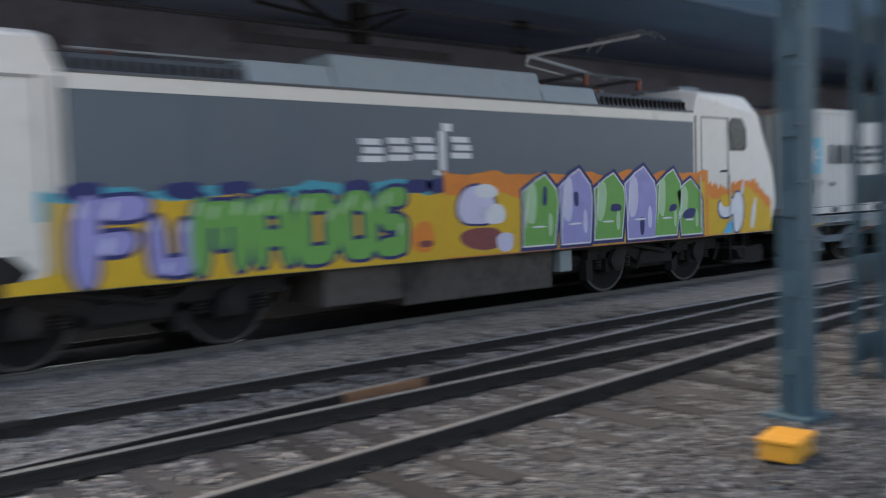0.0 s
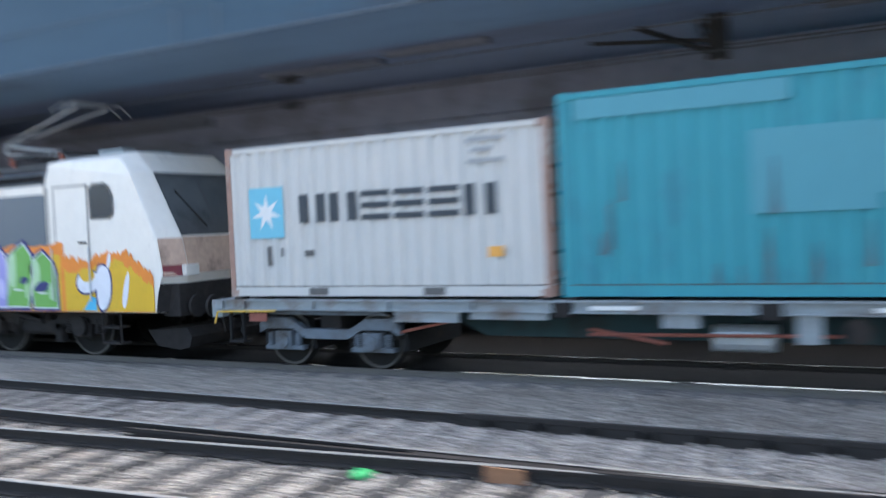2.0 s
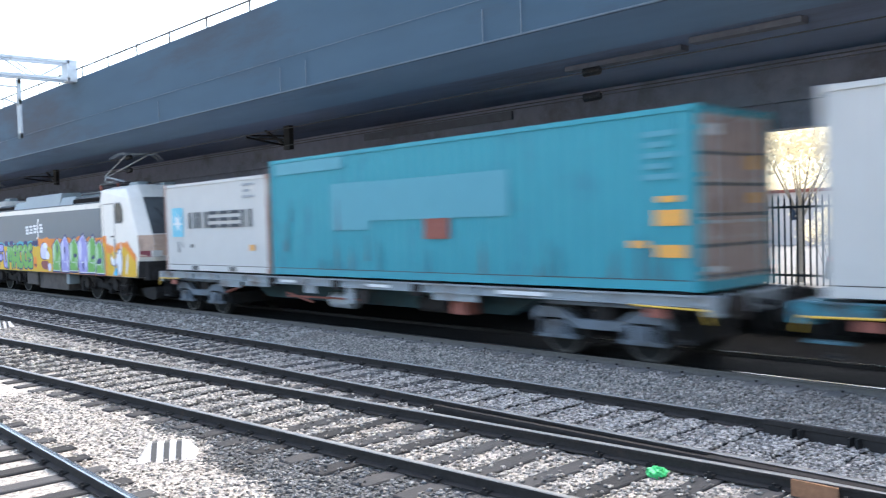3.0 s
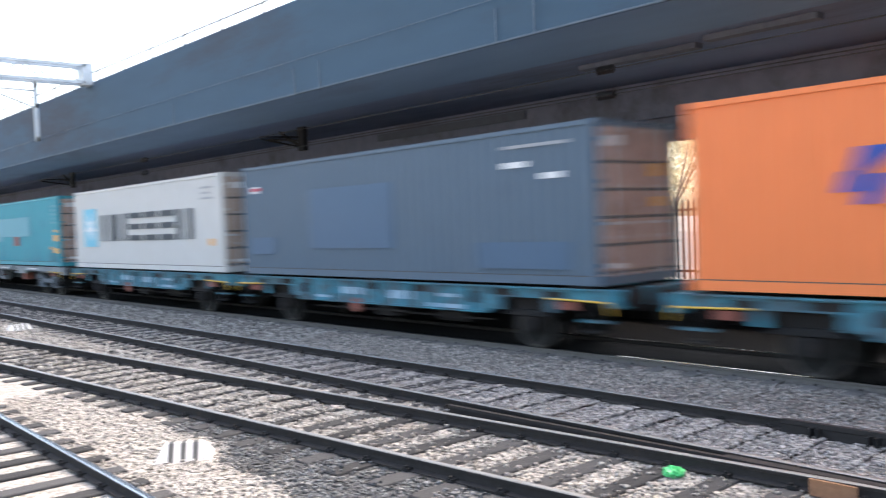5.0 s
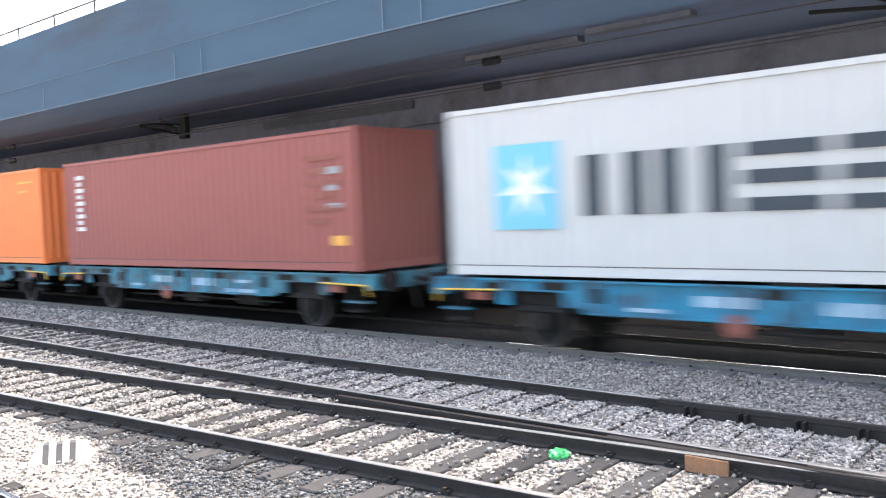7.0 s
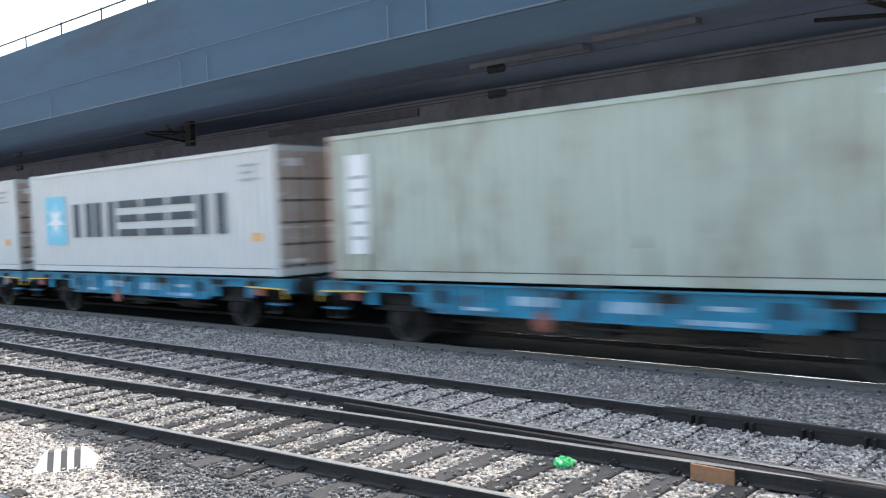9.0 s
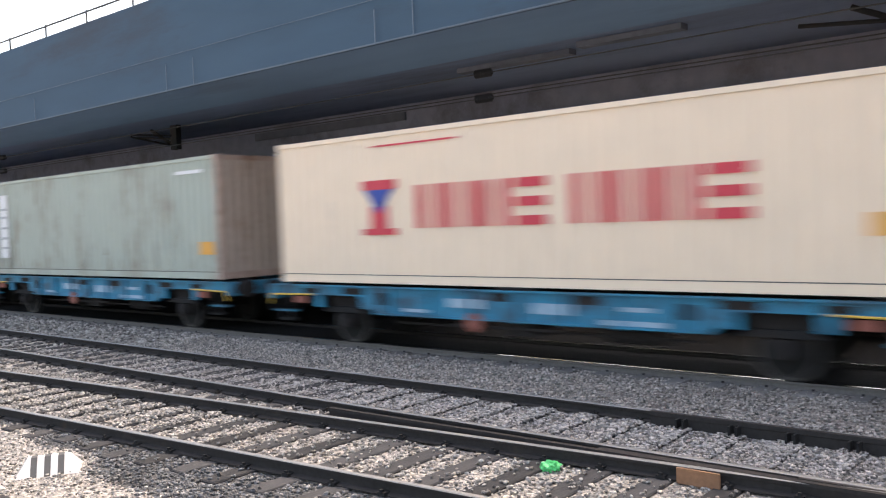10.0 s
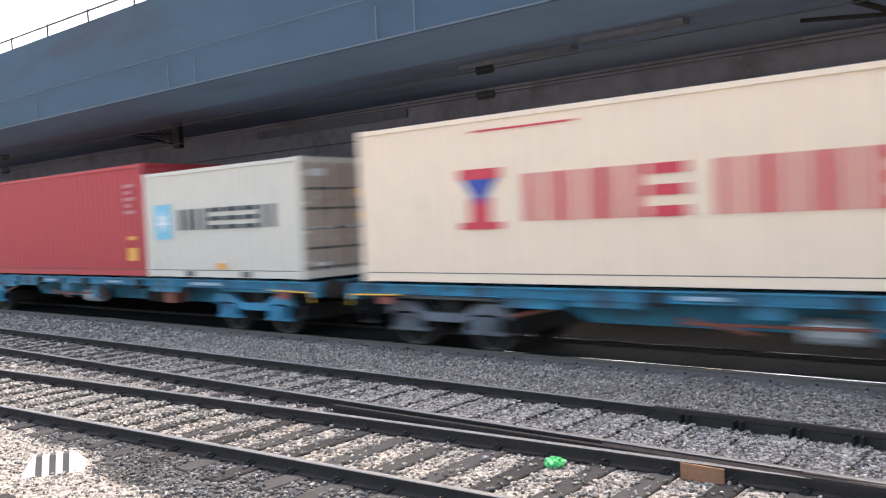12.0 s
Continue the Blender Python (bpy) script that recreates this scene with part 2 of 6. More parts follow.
M = dict(
    ballast=ballast_material("ballast", (0.50, 0.46, 0.415), (0.17, 0.155, 0.14), (0.26, 0.22, 0.18), 0.58),
    verge=ballast_material("verge_ballast", (0.36, 0.32, 0.285), (0.10, 0.09, 0.08), (0.17, 0.145, 0.125), 0.52),
    # Dark ballast; right of the crossing its tone stands in for shade.
    far_ballast=ballast_material("dark_shaded_ballast", (0.10, 0.10, 0.102), (0.025, 0.025, 0.026), (0.035, 0.034, 0.033), 0.5),
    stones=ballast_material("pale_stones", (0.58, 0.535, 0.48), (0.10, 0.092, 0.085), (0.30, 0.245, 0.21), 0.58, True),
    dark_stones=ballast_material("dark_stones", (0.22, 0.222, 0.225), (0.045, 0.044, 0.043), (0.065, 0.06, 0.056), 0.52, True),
    verge_stones=ballast_material("verge_stones", (0.62, 0.55, 0.49), (0.10, 0.108, 0.10), (0.26, 0.22, 0.19), 0.54, True),
    middle_stones=ballast_material("middle_stones", (0.62, 0.575, 0.54), (0.13, 0.12, 0.112), (0.32, 0.27, 0.24), 0.58, True),
    brown_stones=ballast_material("brown_stones", (0.54, 0.475, 0.42), (0.10, 0.09, 0.08), (0.15, 0.128, 0.11), 0.5, True),
    timber=material("creosoted_timber", (0.052, 0.051, 0.052), 0.9, scale=14, vary=0.4, stain=(0.115, 0.108, 0.102), bump=0.6, stretch=(4, 0.6, 4), per_piece=0.35),
    concrete_sleeper=material("sleeper_concrete", (0.15, 0.138, 0.128), 0.9, scale=20, vary=0.25, bump=0.4, per_piece=0.2),
    rail_side=material("rail_rust", (0.040, 0.036, 0.034), 0.85, 0.1, scale=18, vary=0.35, stain=(0.075, 0.05, 0.036), stain_scale=2.2, bump=0.3),
    # Paler flank colour, used on the near freight rail only.
    pale_rail_side=material("pale_rail_side", (0.125, 0.112, 0.102), 0.85, scale=18, vary=0.3, stain=(0.10, 0.075, 0.06), stain_scale=2.2, bump=0.2),
    rail_head=material("rail_head", (0.20, 0.20, 0.20), 0.5, 0.6, scale=30, vary=0.2, stain=(0.10, 0.07, 0.05), stain_scale=3, bump=0.05),
    bright_head=material("bright_rail_head", (0.62, 0.60, 0.57), 0.16, 1.0, scale=30, vary=0.12, bump=0.02),
    rust=material("orange_rust", (0.27, 0.135, 0.07), 0.85, scale=22, vary=0.3, stain=(0.12, 0.075, 0.05), stain_at=0.55, bump=0.3),
    # Edge beam, haunch, underside: one concrete; paler copies carry light in their colour.
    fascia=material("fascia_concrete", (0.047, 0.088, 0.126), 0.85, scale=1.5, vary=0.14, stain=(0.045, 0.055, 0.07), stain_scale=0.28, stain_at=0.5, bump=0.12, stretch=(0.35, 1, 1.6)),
    haunch=material("lightened_haunch_concrete", (0.142, 0.235, 0.35), 0.88, scale=1.4, vary=0.18, stain=(0.105, 0.155, 0.225), stain_scale=0.3, stain_at=0.5, bump=0.15, stretch=(0.3, 1.2, 1)),
    tray=material("tray_steel", (0.12, 0.13, 0.16), 0.8, 0.1, scale=4, vary=0.3, bump=0.1),
    # Near-black low wall: the shade behind the train is in its colour.
    wall_shade=material("wall_shade_black", (0.014, 0.0125, 0.0125), 0.95, scale=5, vary=0.35, stain=(0.024, 0.02, 0.018), bump=0.3),
    # Near-black bed: the train's shade is put into the colour.
    train_shade=material("train_shade_ballast", (0.010, 0.0095, 0.009), 0.95, scale=16, vary=0.5, stain=(0.014, 0.012, 0.011), bump=0.8),
    # Stones right of the crossing, with the shade there put into their colour.
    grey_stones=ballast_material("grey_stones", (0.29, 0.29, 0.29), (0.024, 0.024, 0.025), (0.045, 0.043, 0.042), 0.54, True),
    soffit=material("lightened_soffit_concrete", (0.165, 0.215, 0.325), 0.9, scale=1.2, vary=0.2, stain=(0.105, 0.13, 0.185), stain_scale=0.25, stain_at=0.48, bump=0.15, stretch=(0.3, 1.4, 1)),
    back_wall=material("sooty_wall", (0.205, 0.212, 0.268), 0.92, scale=3, vary=0.25, stain=(0.115, 0.112, 0.132), stain_scale=0.5, stain_at=0.5, bump=0.3),
    pale_concrete=material("pale_concrete", (0.46, 0.44, 0.41), 0.9, scale=8, vary=0.2, bump=0.2),
    asphalt=material("asphalt", (0.16, 0.155, 0.15), 0.9, scale=40, vary=0.3, bump=0.3),
    mast_blue=material("mast_paint", (0.052, 0.10, 0.128), 0.55, 0.1, scale=9, vary=0.2, stain=(0.05, 0.07, 0.085), bump=0.08),
    galvanised=material("galvanised_steel", (0.50, 0.53, 0.55), 0.5, 0.5, scale=12, vary=0.15, bump=0.05),
    yellow_box=material("yellow_box_paint", (0.72, 0.33, 0.03), 0.6, scale=10, vary=0.15, stain=(0.33, 0.16, 0.03), bump=0.1),
    marker_white=material("marker_white", (0.60, 0.59, 0.57), 0.75, scale=12, vary=0.1, stain=(0.45, 0.42, 0.38), bump=0.2),
    marker_black=material("marker_black", (0.06, 0.06, 0.06), 0.8, scale=12, vary=0.2, bump=0.2),
    green_bag=material("green_plastic", (0.06, 0.52, 0.16), 0.4, scale=20, vary=0.2, bump=0.3),
    iron=material("dark_iron", (0.030, 0.029, 0.029), 0.75, 0.3, scale=12, vary=0.3, stain=(0.07, 0.045, 0.03), bump=0.2),
    fence=material("fence_paint", (0.035, 0.04, 0.05), 0.6, 0.2, scale=12, vary=0.2, bump=0.05),
    wire=material("wire", (0.05, 0.05, 0.05), 0.6, 0.4, scale=12, vary=0.1, bump=0),
    pipe=material("conduit", (0.13, 0.165, 0.20), 0.6, 0.2, scale=10, vary=0.15, bump=0),
    insulator=material("insulator", (0.014, 0.012, 0.012), 0.4, scale=9, vary=0.2, bump=0),
    loco_grey=material("loco_grey", (0.098, 0.124, 0.15), 0.45, scale=1.5, vary=0.06, stain=(0.082, 0.10, 0.118), stain_scale=0.5, bump=0.02, coat=0.15),
    loco_white=material("loco_white", (0.78, 0.73, 0.655), 0.5, scale=5, vary=0.07, stain=(0.56, 0.51, 0.45), stain_scale=1.0, stain_at=0.58, bump=0.03, coat=0.1),
    loco_roof=material("loco_roof_grey", (0.26, 0.295, 0.30), 0.6, scale=5, vary=0.1, stain=(0.2, 0.22, 0.22), bump=0.04),
    loco_nose=material("nose_grime", (0.52, 0.36, 0.27), 0.7, scale=9, vary=0.25, stain=(0.25, 0.17, 0.13), stain_at=0.5, bump=0.06),
    grille=material("roof_grille", (0.07, 0.075, 0.08), 0.7, 0.2, scale=9, vary=0.25, bump=0.1),
    # Underframe grime; also colours the plates that stand in for shaded recesses.
    under=material("underframe_grime_shade", (0.032, 0.029, 0.028), 0.85, 0.1, scale=9, vary=0.35, stain=(0.06, 0.047, 0.04), stain_at=0.55, bump=0.25),
    wheel=material("wheel_steel", (0.020, 0.019, 0.018), 0.85, 0.1, scale=9, vary=0.25, stain=(0.035, 0.029, 0.025), bump=0.1),
    tread=material("wheel_tread", (0.085, 0.08, 0.076), 0.5, 0.6, scale=9, vary=0.1, bump=0),
    glass=material("cab_glass", (0.02, 0.03, 0.045), 0.18, scale=2, vary=0.2, bump=0, coat=0.1),
    dark_glass=material("windscreen", (0.11, 0.12, 0.125), 0.15, scale=2, vary=0.3, bump=0, coat=0.4),
    dark_red=material("dark_red_band", (0.20, 0.035, 0.045), 0.6, scale=8, vary=0.2, bump=0.05),
    lamp=material("headlight_glass", (0.65, 0.63, 0.58), 0.15, scale=8, vary=0.05, bump=0),
    seam=material("door_seam", (0.12, 0.115, 0.11), 0.8, scale=8, vary=0.2, bump=0),
    sill_teal=material("sill_teal", (0.022, 0.050, 0.056), 0.85, scale=6, vary=0.3, stain=(0.03, 0.032, 0.03), stain_at=0.5, bump=0.1),
    faded_pink=material("faded_pink", (0.50, 0.20, 0.20), 0.7, scale=8, vary=0.2, bump=0),
    case_brown=material("case_brown", (0.095, 0.078, 0.068), 0.85, scale=7, vary=0.35, stain=(0.04, 0.034, 0.03), stain_at=0.5, bump=0.15),
    # Dark joints and grooves; above the bottom rail it holds painted shade.
    joint=material("joint_shade", (0.085, 0.075, 0.068), 0.85, scale=8, vary=0.3, bump=0),
    cab_seam=material("cab_seam", (0.36, 0.335, 0.30), 0.8, scale=8, vary=0.2, bump=0),
    faint=material("faint_stencil", (0.33, 0.335, 0.335), 0.7, scale=8, vary=0.2, bump=0),
    lettering=material("pale_lettering", (0.74, 0.75, 0.76), 0.6, scale=8, vary=0.04, bump=0),
    wagon_grey=material("wagon_grey", (0.27, 0.30, 0.315), 0.7, scale=6, vary=0.2, stain=(0.16, 0.12, 0.10), stain_at=0.52, bump=0.1),
    wagon_blue=material("wagon_blue", (0.004, 0.20, 0.325), 0.6, scale=6, vary=0.3, stain=(0.03, 0.085, 0.13), stain_at=0.44, stain_scale=2.6, bump=0.08),
    wagon_faded=material("wagon_faded", (0.035, 0.215, 0.285), 0.7, scale=6, vary=0.3, stain=(0.06, 0.085, 0.10), stain_at=0.42, stain_scale=2.4, bump=0.08),
    bogie_grey=material("bogie_grey", (0.13, 0.155, 0.18), 0.75, scale=7, vary=0.25, stain=(0.07, 0.065, 0.06), stain_at=0.5, bump=0.15),
    bogie_blue=material("bogie_blue", (0.03, 0.25, 0.40), 0.7, scale=7, vary=0.3, stain=(0.03, 0.08, 0.13), stain_at=0.52, bump=0.12),
    yellow=material("yellow_paint", (0.72, 0.44, 0.07), 0.6, scale=10, vary=0.15, bump=0),
    rust_red=material("rusty_red", (0.26, 0.085, 0.06), 0.8, scale=10, vary=0.3, bump=0.1),
    label_white=material("label_white", (0.72, 0.71, 0.69), 0.6, scale=10, vary=0.08, bump=0),
    label_orange=material("label_orange", (0.75, 0.36, 0.07), 0.6, scale=10, vary=0.1, bump=0),
    label_dark=material("label_dark", (0.035, 0.045, 0.055), 0.6, scale=10, vary=0.1, bump=0),
    ink_blue=material("mark_blue", (0.03, 0.07, 0.32), 0.6, scale=10, vary=0.1, bump=0),
    ink_red=material("mark_red", (0.62, 0.05, 0.07), 0.6, scale=10, vary=0.08, bump=0),
    sky_blue=material("square_blue", (0.16, 0.48, 0.60), 0.6, scale=10, vary=0.05, bump=0),
    leaves=leaf_material(),
    bark=material("bark", (0.30, 0.25, 0.19), 0.9, scale=12, vary=0.3, bump=0.4),
    car_paint=material("dark_car_paint", (0.03, 0.03, 0.035), 0.3, 0.2, scale=8, vary=0.1, bump=0, coat=0.5),
    car_red=material("red_car_paint", (0.35, 0.05, 0.045), 0.3, 0.1, scale=8, vary=0.1, bump=0, coat=0.5),
    rubber=material("rubber", (0.02, 0.02, 0.02), 0.9, scale=8, vary=0.2, bump=0.1),
    facade=material("pale_facade", (0.60, 0.52, 0.46), 0.9, scale=2, vary=0.1, bump=0.1),
)


def paint(name, color, stain, at=0.6, vary=0.08, scale=4.0):
    return material(name, color, 0.55, scale=scale, vary=vary, stain=stain, stain_at=at, stain_scale=1.1, bump=0.03, stretch=(1, 1, 0.5))


for name in ("train_shade", "wall_shade", "under", "rail_side", "timber", "wheel", "iron"):
    M[name].node_tree.nodes["Principled BSDF"].inputs["Specular IOR Level"].default_value = 0.12


# ---- mesh building ----
def box(bm, x0, x1, y0, y1, z0, z1):
    v = [bm.verts.new(p) for p in ((x0, y0, z0), (x1, y0, z0), (x1, y1, z0), (x0, y1, z0), (x0, y0, z1), (x1, y0, z1), (x1, y1, z1), (x0, y1, z1))]
    for f in ((3, 2, 1, 0), (4, 5, 6, 7), (0, 1, 5, 4), (1, 2, 6, 5), (2, 3, 7, 6), (3, 0, 4, 7)):
        bm.faces.new([v[i] for i in f])
    return v


def prism(bm, outline, y0, y1):
    """A side view (x, z) made solid between two planes of y."""
    a, b = [bm.verts.new((x, y0, z)) for x, z in outline], [bm.verts.new((x, y1, z)) for x, z in outline]
    k = len(outline)
    bm.faces.new(a)
    bm.faces.new(b[::-1])
    for i in range(k):
        bm.faces.new((a[(i + 1) % k], a[i], b[i], b[(i + 1) % k]))
    return a, b


def section(bm, outline, x0, x1, shear=0.0):
    """A cross section (y, z) drawn along x, turning aside by shear metres of y per metre."""
    a, b = [bm.verts.new((x0, y + shear * x0, z)) for y, z in outline], [bm.verts.new((x1, y + shear * x1, z)) for y, z in outline]
    k = len(outline)
    bm.faces.new(a[::-1])
    bm.faces.new(b)
    for i in range(k):
        bm.faces.new((a[i], a[(i + 1) % k], b[(i + 1) % k], b[i]))


def rod(bm, p, q, r, n=8, r2=None):
    p, q = Vector(p), Vector(q)
    d = (q - p).normalized()
    s = d.orthogonal().normalized()
    u = d.cross(s)
    rings = []
    for c, rad in ((p, r), (q, r if r2 is None else r2)):
        rings.append([bm.verts.new(c + rad * (math.cos(a) * s + math.sin(a) * u)) for a in [2 * math.pi * i / n for i in range(n)]])
    for i in range(n):
        bm.faces.new((rings[0][i], rings[0][(i + 1) % n], rings[1][(i + 1) % n], rings[1][i]))
    bm.faces.new(rings[0][::-1])
    bm.faces.new(rings[1])


def flat(bm, outline, y, hole=None):
    """A thin coat of paint: a side-view outline on the plane y, facing -y."""
    bm.faces.new([bm.verts.new((x, y, z)) for x, z in outline])


def part(name, bm, mat, parent=None, label="", bevel=0.0):
    if bevel:
        bmesh.ops.bevel(bm, geom=[e for e in bm.edges], offset=bevel, segments=2, affect="EDGES", profile=0.6)
    bmesh.ops.recalc_face_normals(bm, faces=bm.faces)
    me = bpy.data.meshes.new(name)
    bm.to_mesh(me)
    bm.free()
    me.materials.append(mat)
    ob = new(name, me)
    if parent is not None:
        ob.parent = parent
    if label:
        ob["label"] = label
    return ob


def shape(fn, *a, **k):
    bm = bmesh.new()
    fn(bm, *a, **k)
    return bm


def boxes(*rows):
    bm = bmesh.new()
    for r in rows:
        box(bm, *r)
    return bm


def empty(name, x=0, y=0, z=0):
    ob = new(name)
    ob.empty_display_size = 0.2
    ob.location = (x, y, z)
    return ob


def structure(ob, label):
    return tagged(ob, label, kind="structure")


# ---- the setting ----
GROUND = -0.17
STREET = -0.14
bm = bmesh.new()
bmesh.ops.create_grid(bm, x_segments=40, y_segments=40, size=900)
for v in bm.verts:
    v.co.z = GROUND
structure(part("ground", bm, M["ballast"]), "pale crushed-stone ballast ground between the tracks")
bm = bmesh.new()
section(bm, [(10.1, GROUND - 0.01), (11.45, -0.125), (12.19, -0.12), (12.19, -0.5), (10.1, -0.5)], -300, 300)
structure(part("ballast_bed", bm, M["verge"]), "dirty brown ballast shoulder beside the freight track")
# Near-black sheets paint the shade under and behind the train.
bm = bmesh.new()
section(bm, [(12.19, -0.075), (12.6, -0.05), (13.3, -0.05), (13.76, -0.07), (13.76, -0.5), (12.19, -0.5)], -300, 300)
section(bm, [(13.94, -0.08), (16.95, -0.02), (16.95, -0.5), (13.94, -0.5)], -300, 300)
structure(part("oily_bed", bm, M["train_shade"]), "black ballast under and behind the train, shade in its colour")

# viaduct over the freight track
structure(part("ceiling", boxes((-320, 320, 13.2, 19.6, 5.50, 6.5)), M["soffit"]), "concrete underside of the viaduct, lightened in colour")
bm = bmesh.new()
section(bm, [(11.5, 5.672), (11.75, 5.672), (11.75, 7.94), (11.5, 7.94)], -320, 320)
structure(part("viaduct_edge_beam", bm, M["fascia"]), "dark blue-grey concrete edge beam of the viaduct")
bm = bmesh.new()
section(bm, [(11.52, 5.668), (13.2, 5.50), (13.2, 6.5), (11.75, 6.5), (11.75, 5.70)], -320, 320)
structure(part("viaduct_haunch", bm, M["haunch"]), "grey concrete haunch under the viaduct edge, lightened in colour")
for x0, x1, z0, z1 in ((-22.0, -15.6, 5.08, 5.30), (8.0, 13.5, 5.1, 5.3)):
    structure(part("vent_slot", boxes((x0, x1, 16.93, 17.01, z0, z1)), M["tray"]), "dark louvred vent slot high in the wall")
cond = empty("conduit", -12, 11.46, 5.68)
tagged(cond, "thin pale cable conduit along the viaduct edge", "conduit")
part("pipe", shape(rod, (-90, -0.02, 0.0), (110, -0.02, 0.0), 0.016), M["pipe"], cond)
for x in (-24.9, -11.2, -10.25, -4.2, 2.6, 9.4, -17.0, -18.1):
    part("drop_pipe", shape(rod, (x + 12, -0.02, 0.0), (x + 12, -0.02, 0.62), 0.013, 6), M["pipe"], cond)
part("upper_pipe", shape(rod, (-40, -0.02, 0.80), (10, -0.02, 0.80), 0.008, 6), M["pipe"], cond)

# back wall of the underpass with its wide opening
WALL_Y = 17.0
wall = structure(part("wall_back", boxes((-320, -13.2, WALL_Y, 17.5, -0.3, 6.2), (9.2, 320, WALL_Y, 17.5, -0.3, 6.2), (-13.2, 9.2, WALL_Y, 17.5, 4.1, 6.2)), M["back_wall"]),
                 "sooty dark wall behind the freight track with a wide opening")
structure(part("column", boxes((-4.12, -3.72, 17.05, 17.45, 0.9, 4.11)), M["back_wall"], None, "", 0.02), "square dark concrete column in the opening")
structure(part("beam_ledge", boxes((-320, 320, 16.86, 17.0, 4.62, 4.86)), M["back_wall"]), "dark ledge along the wall")
# Low wall coloured near black for the shade behind the train.
structure(part("wall_base", boxes((-318, 318, 16.95, 17.0, -0.3, 0.86)), M["wall_shade"]), "low wall under the fence, shade in its colour")
structure(part("street", boxes((-140, 140, 18.2, 110, -0.6, STREET)), M["asphalt"]), "pale street surface beyond the fence")
structure(part("pavement", boxes((-140, 140, 17.5, 18.2, -0.3, 0.88), (-13.2, 9.2, 17.03, 17.52, -0.3, 0.885)), M["asphalt"]), "pale slab under the fence")
structure(part("wall_end", boxes((-322, -318, 11.5, 19.6, -0.3, 6.4), (318, 322, 11.5, 19.6, -0.3, 6.4)), M["back_wall"]), "far end wall of the underpass")
# unseen slab added out of view to darken the near tracks
structure(part("canopy", boxes((3.2, 16, -5, 8.4, 7.6, 8.0)), M["soffit"]), "unseen concrete slab added to shade the near tracks")


# ---- tracks ----
RAIL = [(-0.07, -0.142), (0.07, -0.142), (0.07, -0.130), (0.014, -0.113), (0.009, -0.045), (0.034, -0.036), (0.036, -0.008), (0.026, 0.0),
        (-0.026, 0.0), (-0.036, -0.008), (-0.034, -0.036), (-0.009, -0.045), (-0.014, -0.113), (-0.07, -0.130)]
SLOPE = 0.083
PITCH = 0.63


def rail(y0, shear, x0, x1, head, label, flank="rail_side"):
    bm = bmesh.new()
    section(bm, [(y0 + y, z) for y, z in RAIL], x0, x1, shear)
    ob = part("rail", bm, M[flank])
    ob.data.materials.append(head)
    for f in ob.data.polygons:
        if f.normal.z > 0.6 and f.center.z > -0.03:
            f.material_index = 1
    structure(ob, label)
    bm = bmesh.new()
    a, b = max(x0, -45), min(x1, 30)
    for k in range(int((b - a) / PITCH)):
        x = math.ceil(a / PITCH) * PITCH + k * PITCH
        y = y0 + shear * x
        for s in (-1, 1):
            box(bm, x - 0.045, x + 0.045, y + s * 0.055 - 0.04, y + s * 0.055 + 0.04, -0.142, -0.104)
            box(bm, x - 0.016, x + 0.016, y + s * 0.08 - 0.016, y + s * 0.08 + 0.016, -0.142, -0.078)
    tagged(part("fastening", bm, M["iron"], ob), kind="stuff")
    return ob


rail(12.11, 0, -310, 310, M["bright_head"], "bright-worn steel rail of the freight track", "pale_rail_side")
rail(13.85, 0, -310, 310, M["bright_head"], "bright-worn steel rail of the freight track")
r2 = rail(9.54, 0, -310, 310, M["rail_head"], "dull rusty steel rail of the middle track")
rail(7.87, 0, -310, 310, M["rail_head"], "dull rusty steel rail of the middle track")
rail(7.895, SLOPE, -70, 18.5, M["rail_head"], "dull rusty steel rail of the diverging track")
rail(6.185, SLOPE, -70, 18.5, M["rail_head"], "dull rusty steel rail of the diverging track")
rail(3.01, -0.018, -120, 60, M["bright_head"], "worn steel rail of the nearest track")
rail(1.34, -0.018, -120, 60, M["bright_head"], "worn steel rail of the nearest track")

# check rail beside the crossing, with its brackets
check = structure(part("check_rail", shape(section, [(9.405, -0.15), (9.445, -0.15), (9.445, -0.04), (9.455, -0.03), (9.455, 0.022), (9.395, 0.022), (9.395, -0.03), (9.405, -0.04)], -4.85, 2.15), M["rail_side"]),
                  "dark check rail beside the crossing")
for k in range(11):
    x = -4.43 + 0.63 * k
    part("bracket", boxes((x - 0.055, x - 0.03, 9.29, 9.405, -0.17, -0.02), (x + 0.03, x + 0.055, 9.29, 9.405, -0.17, -0.02), (x - 0.055, x + 0.055, 9.27, 9.41, -0.172, -0.15)), M["iron"], check)
frog = structure(part("crossing_frog", boxes((-4.6, -2.6, 7.66, 7.80, -0.15, -0.012), (-2.6, -0.3, 7.79, 7.86, -0.15, -0.008)), M["rail_side"], None, "", 0.012), "worn cast crossing where two rails meet")
wing = structure(part("wing_rail", shape(section, [(7.735, -0.15), (7.755, -0.15), (7.765, -0.03), (7.765, 0.004), (7.705, 0.004), (7.705, -0.03)], -8.5, -1.0, 0.02), M["rail_side"]), "dark wing rail at the crossing")
part("painted_patch", boxes((-3.62, -3.2, 7.505, 7.53, -0.155, -0.005)), M["rust"], wing, "orange rust patch")
part("painted_patch", boxes((4.75, 5.75, 8.245, 8.262, -0.14, 0.001)), M["rust"], wing, "orange rust patch")

# sleepers
sleepers = structure(empty("sleepers", 0, 0, 0), "weathered timber and concrete sleepers")


